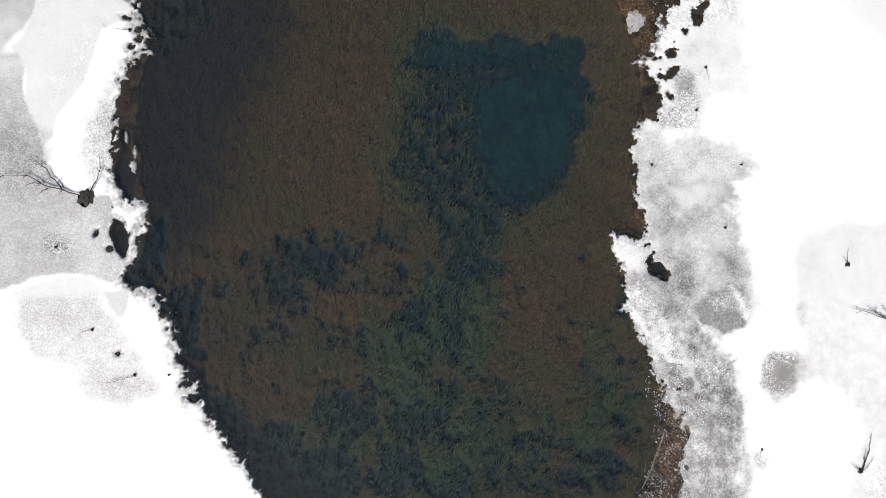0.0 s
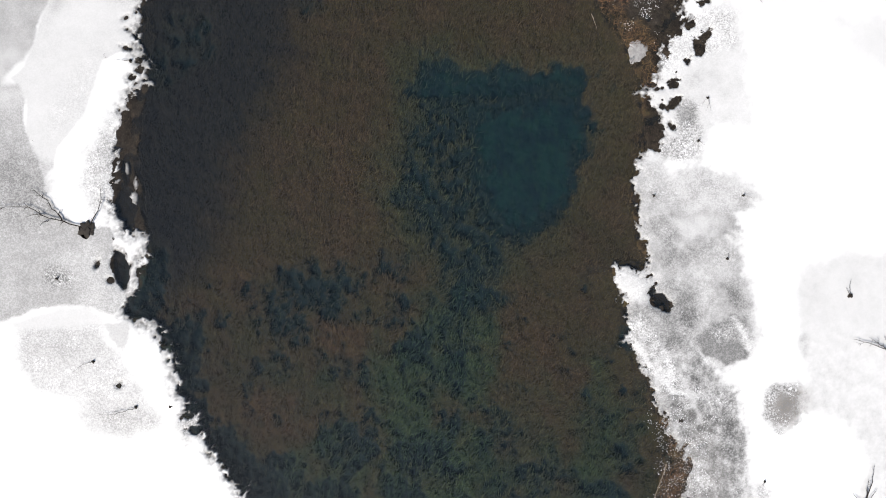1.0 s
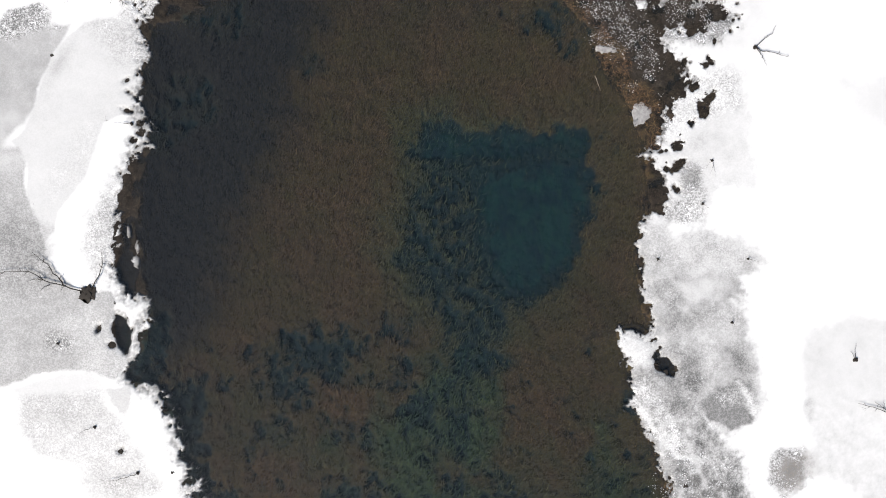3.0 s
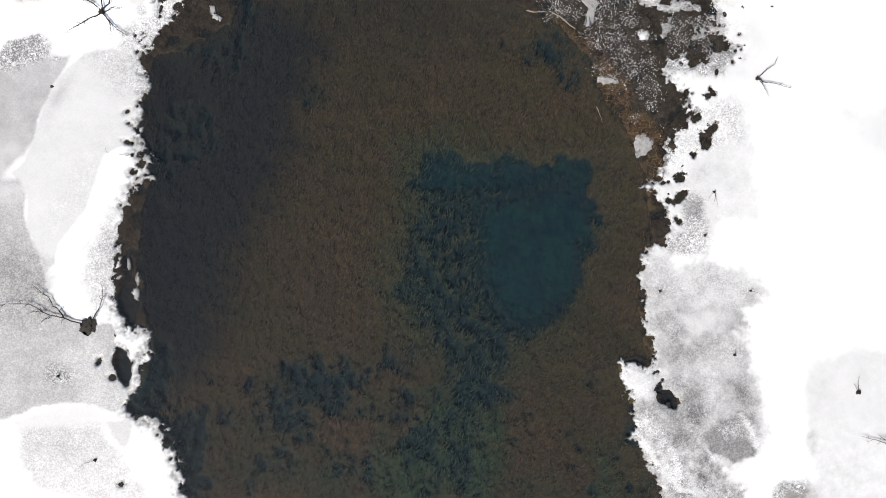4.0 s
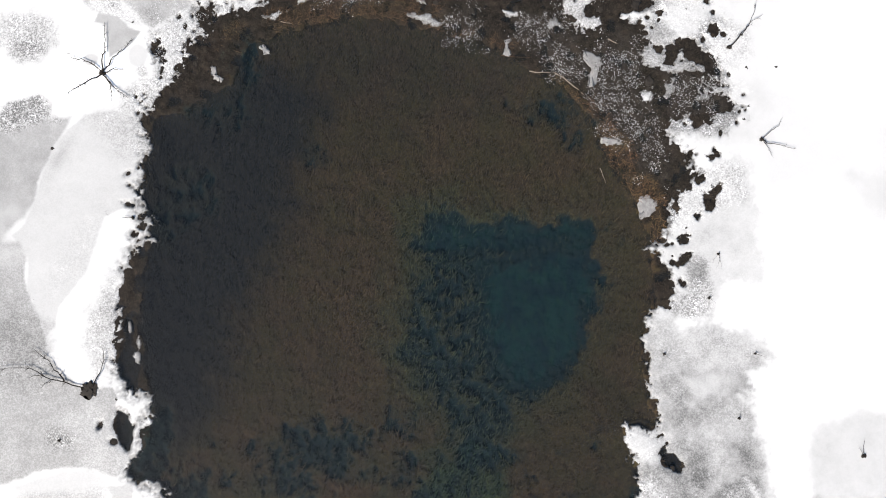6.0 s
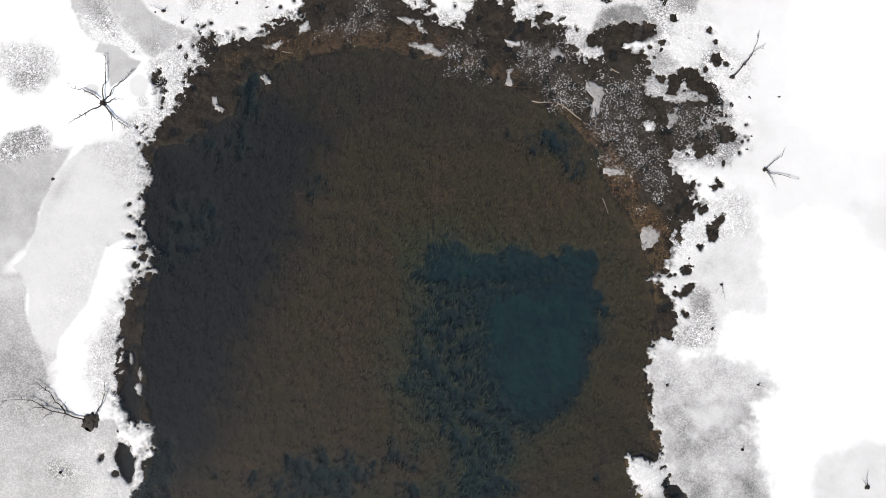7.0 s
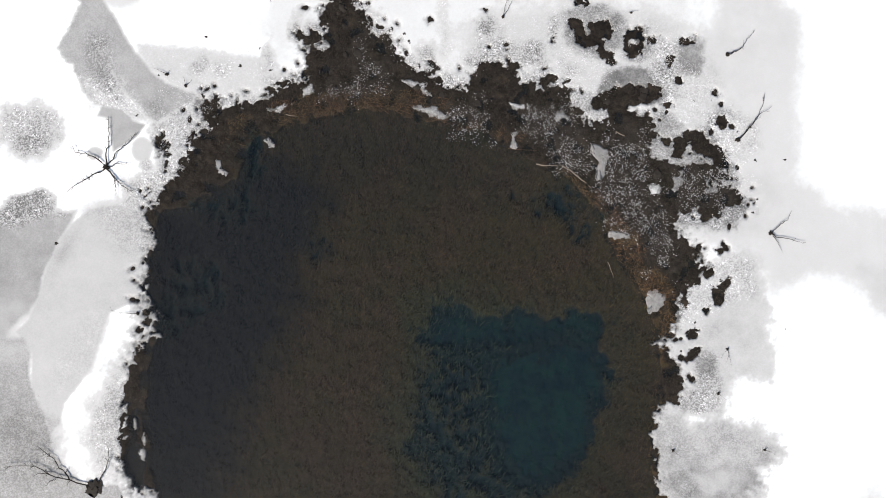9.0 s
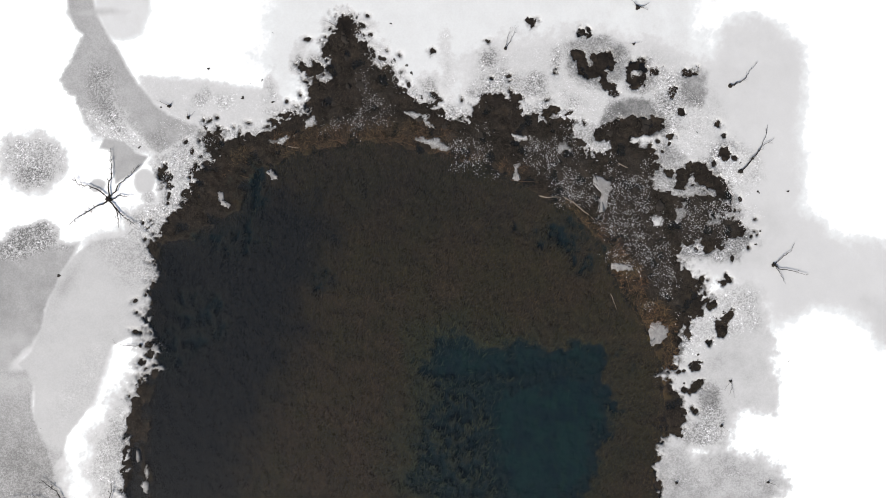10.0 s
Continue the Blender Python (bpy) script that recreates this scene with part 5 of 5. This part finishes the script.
TREES_EAST = [
    ([(43.8, 1.1)], [(43.8, 2.9), (43.2, 2.1)], 0.1, 2),
    ([(48.6, -5.3)], [(45.7, -3.4), (43.9, -3.6), (47.3, -3.3)], 0.12, 4),
    ([(44.8, -21.4)], [(43.2, -19.9), (45.2, -19.0), (46.2, -19.8), (46.0, -17.3)], 0.12, 3),
    ([(-32.9, 54.0)], [(-34.4, 54.7), (-32.4, 54.6)], 0.08, 2),
    ([(-30.8, 52.7)], [(-30.9, 53.6), (-30.0, 53.4)], 0.08, 2),
    ([(28.5, 23.1)], [(27.7, 22.2), (28.2, 21.6), (28.8, 21.3)], 0.05, 1),
]
SHRUBS = [
    ([(-36.0, 27.5)], [(-39.0, 27.9)], 0.07, 3),
    ([(-34.9, -11.1)], [(-39.0, -11.8)], 0.06, 4),
    ([(-39.7, -6.1)], [(-41.8, -7.2)], 0.06, 3),
    ([(22.4, 12.2)], [(23.1, 11.6), (22.7, 12.7)], 0.05, 1),
    ([(32.3, 12.2)], [(33.4, 11.8), (32.6, 12.6)], 0.05, 2),
    ([(30.4, 5.2)], [(30.4, 6.1), (30.7, 4.8)], 0.05, 1),
]
SHRUBS_NORTH = [
    ([(27.4, 18.3)], [(28.6, 17.5), (27.8, 18.6)], 0.05, 2),
    ([(34.1, -19.1)], [(33.7, -20.0), (33.5, -19.7)], 0.05, 1),
    ([(-43.9, 3.1)], [(-44.3, 3.7), (-43.0, 3.5), (-43.2, 2.5)], 0.05, 2),
    ([(18.7, 60.3)], [(19.7, 60.5), (17.8, 60.3)], 0.05, 2),
    ([(4.5, 60.0)], [(5.1, 62.3), (5.6, 62.5)], 0.07, 3),
    ([(-13.5, 62.0)], [(-15.8, 63.4), (-11.7, 64.2), (-13.9, 63.7)], 0.08, 4),
]
for k, (node, tips, girth, twigs) in enumerate(TREES + TREES_EAST + SHRUBS + SHRUBS_NORTH):
    bare_tree(node[0], tips, girth, twigs, 100 + k, crown=(0.6 if k == 1 else 0.05) + girth * 1.6)


def log(points, girth, seed, label, material=DEADWOOD):
    rnd = random.Random(seed)
    ps = [Vector((x, y, land(x, y) + girth * 0.6)) for x, y in points]
    full = []
    for a, b in zip(ps, ps[1:]):
        full += crooked(a, b, 0.0, rnd.uniform(-0.04, 0.04), rnd, 4)[: -1]
    full.append(ps[-1])
    bm = bmesh.new()
    n = len(full) - 1
    tube(bm, full, [0.75 * girth * (1 - 0.6 * i / n) * rnd.uniform(0.8, 1.2) for i in range(n + 1)], 7)
    me = bpy.data.meshes.new("log")
    bm.to_mesh(me)
    bm.free()
    me.materials.append(material)
    return tagged(new("log", me), label, "log", group="driftwood")


log([(8.0, 43.6), (9.1, 43.4), (10.3, 43.4)], 0.1, 1, "pale bleached driftwood log at the water's edge")
log([(10.8, 43.4), (12.6, 42.1), (14.0, 40.9)], 0.12, 2, "pale bleached driftwood log at the water's edge")
log([(16.8, 47.1), (17.8, 46.6)], 0.09, 3, "short pale stick lying in boggy mud")
log([(4.9, 45.4), (8.1, 45.1)], 0.05, 4, "thin reddish branch in shallow water", STRAW)
log([(23.5, -17.3), (22.7, -19.5), (21.0, -23.5)], 0.07, 5, "long thin pale pole along the water's edge")
log([(15.7, 32.7), (16.3, 31.0)], 0.05, 6, "thin pale stick in shallow water")
log([(-26.4, 46.8), (-24.0, 45.9)], 0.06, 7, "thin reddish branch on the muddy bank", STRAW)
log([(-19.7, 49.4), (-18.5, 49.2)], 0.07, 8, "short pale stick at the water's edge")


def ice_floe(outline, seed):
    rnd = random.Random(seed)
    cx, cy = sum(p[0] for p in outline) / len(outline), sum(p[1] for p in outline) / len(outline)
    n = 40
    pts = []
    m = len(outline)
    for i in range(n):
        f = i * m / n
        k = int(f)
        p = [outline[(k + q) % m] for q in (-1, 0, 1, 2)]
        u = f - k
        x, y = (0.5 * (2 * p[1][c] + (p[2][c] - p[0][c]) * u + (2 * p[0][c] - 5 * p[1][c] + 4 * p[2][c] - p[3][c]) * u * u + (3 * p[1][c] - p[0][c] - 3 * p[2][c] + p[3][c]) * u ** 3) for c in (0, 1))
        pts.append((x - cx + rnd.uniform(-0.14, 0.14), y - cy + rnd.uniform(-0.14, 0.14)))
    bm = bmesh.new()
    rings = []
    for scale, z in ((1.0, -0.05), (1.0, 0.04), (0.9, 0.09), (0.5, 0.1)):
        rings.append([bm.verts.new((x * scale, y * scale, z + 0.02 * noise.noise(Vector((x * 2, y * 2, seed))))) for x, y in pts])
    for r, q in zip(rings, rings[1:]):
        for k in range(n):
            bm.faces.new((r[k], r[(k + 1) % n], q[(k + 1) % n], q[k]))
    bm.faces.new(rings[-1])
    me = bpy.data.meshes.new("ice_floe")
    bm.to_mesh(me)
    bm.free()
    for p in me.polygons:
        p.use_smooth = True
    me.materials.append(ICE)
    ob = tagged(new("ice_floe", me), "flat grey remnant of melting ice on the bog", "ice", group="ice remnants")
    ob.location = (cx, cy, land(cx, cy) + 0.03)
    return ob


for k, o in enumerate((
    [(14.0, 45.8), (15.0, 45.5), (16.0, 44.6), (15.7, 43.3), (15.2, 41.8), (14.5, 41.8), (14.8, 43.6), (14.0, 44.9)],
    [(5.2, 47.4), (6.0, 47.4), (5.7, 46.6), (5.9, 45.4), (5.2, 45.4), (5.4, 46.6)],
    [(-22.1, 46.6), (-21.5, 46.7), (-21.0, 45.9), (-21.5, 45.7)],
    [(-27.5, 44.3), (-27.0, 44.3), (-26.8, 43.3), (-26.2, 43.0), (-26.4, 42.6), (-27.3, 43.2)],
    [(19.9, 29.3), (20.9, 29.6), (21.9, 29.0), (21.3, 27.7), (20.2, 27.3)],
    [(16.0, 36.0), (18.0, 35.9), (18.1, 35.4), (16.2, 35.3)],
    [(20.4, 29.2), (21.8, 29.4), (21.6, 27.8), (20.0, 27.1)],
)):
    ice_floe(o, k)


def tussock_mesh(seed):
    bm = bmesh.new()
    bmesh.ops.create_icosphere(bm, subdivisions=3, radius=0.5)
    for v in bm.verts:
        k = noise.noise(v.co * 3.5 + Vector((seed * 3.1, 0, 0)))
        k += 0.6 * noise.noise(v.co * 9 + Vector((0, seed * 5.3, 0)))
        v.co = Vector((v.co.x * (1 + 0.45 * k), v.co.y * (1 + 0.45 * k), max(v.co.z * 0.3, -0.1) * (1 + 0.5 * k)))
    mound = bpy.data.meshes.new("tussock")
    bm.to_mesh(mound)
    bm.free()
    mound.materials.append(MOULD)
    for p in mound.polygons:
        p.use_smooth = True
    return mound


KINDS = [tussock_mesh(k) for k in range(8)]


def tussock(x, y, size, k, label):
    root = tagged(new("tussock", KINDS[k % 8]), label, "tussock", group="tussocks on the shore")
    root.location, root.scale = (x, y, land(x, y) - 0.05), (size, size * (0.55 + 0.5 * ((k * 7) % 10) / 10), size * 0.8)
    root.rotation_euler[2] = k * 1.3
    return root


count = 0
SPECKS_WEST = [(-45.9, -8.9, 0.25, 0.25, 0), (-45.8, -8.5, 0.25, 0.25, 0), (-46.9, 18.5, 0.25, 0.25, 0), (-36.8, -8.7, 0.25, 0.25, 0), (27.3, 18.4, 0.25, 0.25, 0)]
SPECKS = [(35.2, 43.8, 0.38, 0.38, 0), (32.0, 43.7, 0.31, 0.31, 0), (34.3, 41.6, 0.25, 0.25, 0), (30.2, 46.9, 0.31, 0.31, 0), (31.5, 47.4, 0.31, 0.31, 0), (28.7, 48.7, 0.31, 0.31, 0), (28.4, 50.2, 0.31, 0.31, 0), (27.4, 50.4, 0.25, 0.25, 0), (27.8, 51.0, 0.25, 0.25, 0), (31.6, 38.0, 0.31, 0.31, 0), (31.3, 38.8, 0.25, 0.25, 0), (32.2, 39.5, 0.25, 0.25, 0), (-45.1, 35.3, 0.38, 0.38, 0), (-33.9, 45.9, 0.38, 0.38, 0), (7.9, 63.0, 0.31, 0.31, 0), (13.1, 61.6, 0.31, 0.31, 0), (2.4, 61.0, 0.25, 0.25, 0), (34.9, 25.2, 0.25, 0.25, 0)] + SPECKS_WEST
for e in SPECKS:
    tussock(e[0], e[1], 1.6 * e[2], count, "small dark tussock poking out of snow")
    count += 1
for e in HOLES_REST + HOLES_EAST:
    for _ in range(int(e[2] * e[3] * 0.9)):
        a, r = rnd.uniform(0, 6.28), math.sqrt(rnd.random()) * 0.85
        tussock(e[0] + math.cos(a) * r * e[2], e[1] + math.sin(a) * r * e[3], rnd.uniform(0.5, 1.2) * min(1.0, 0.5 + min(e[2], e[3])), count, "dark wet turf tussock poking through slush")
        count += 1
for _ in range(9000):
    x, y = rnd.uniform(-42, 36), rnd.uniform(-28, 63)
    i, j = np.searchsorted(XS, x), np.searchsorted(YS, y)
    c = OUTER[j, i] if cover[j, i] > 0 else cover[j, i]
    if count > 285:
        break
    bog = y > 38 and c < 0 and SHORE[j, i] < -1.0
    if (bog and rnd.random() < 0.05) or (0.05 < c < 2.2 and rnd.random() < 0.05) or (y > 48 and 2.2 < c < 8 and rnd.random() < 0.025):
        tussock(x, y, rnd.uniform(0.5, 1.3) if bog else rnd.uniform(0.25, 0.7), count, "dark turf tussock on the boggy shore" if bog else "small dark tussock poking out of snow")
        count += 1
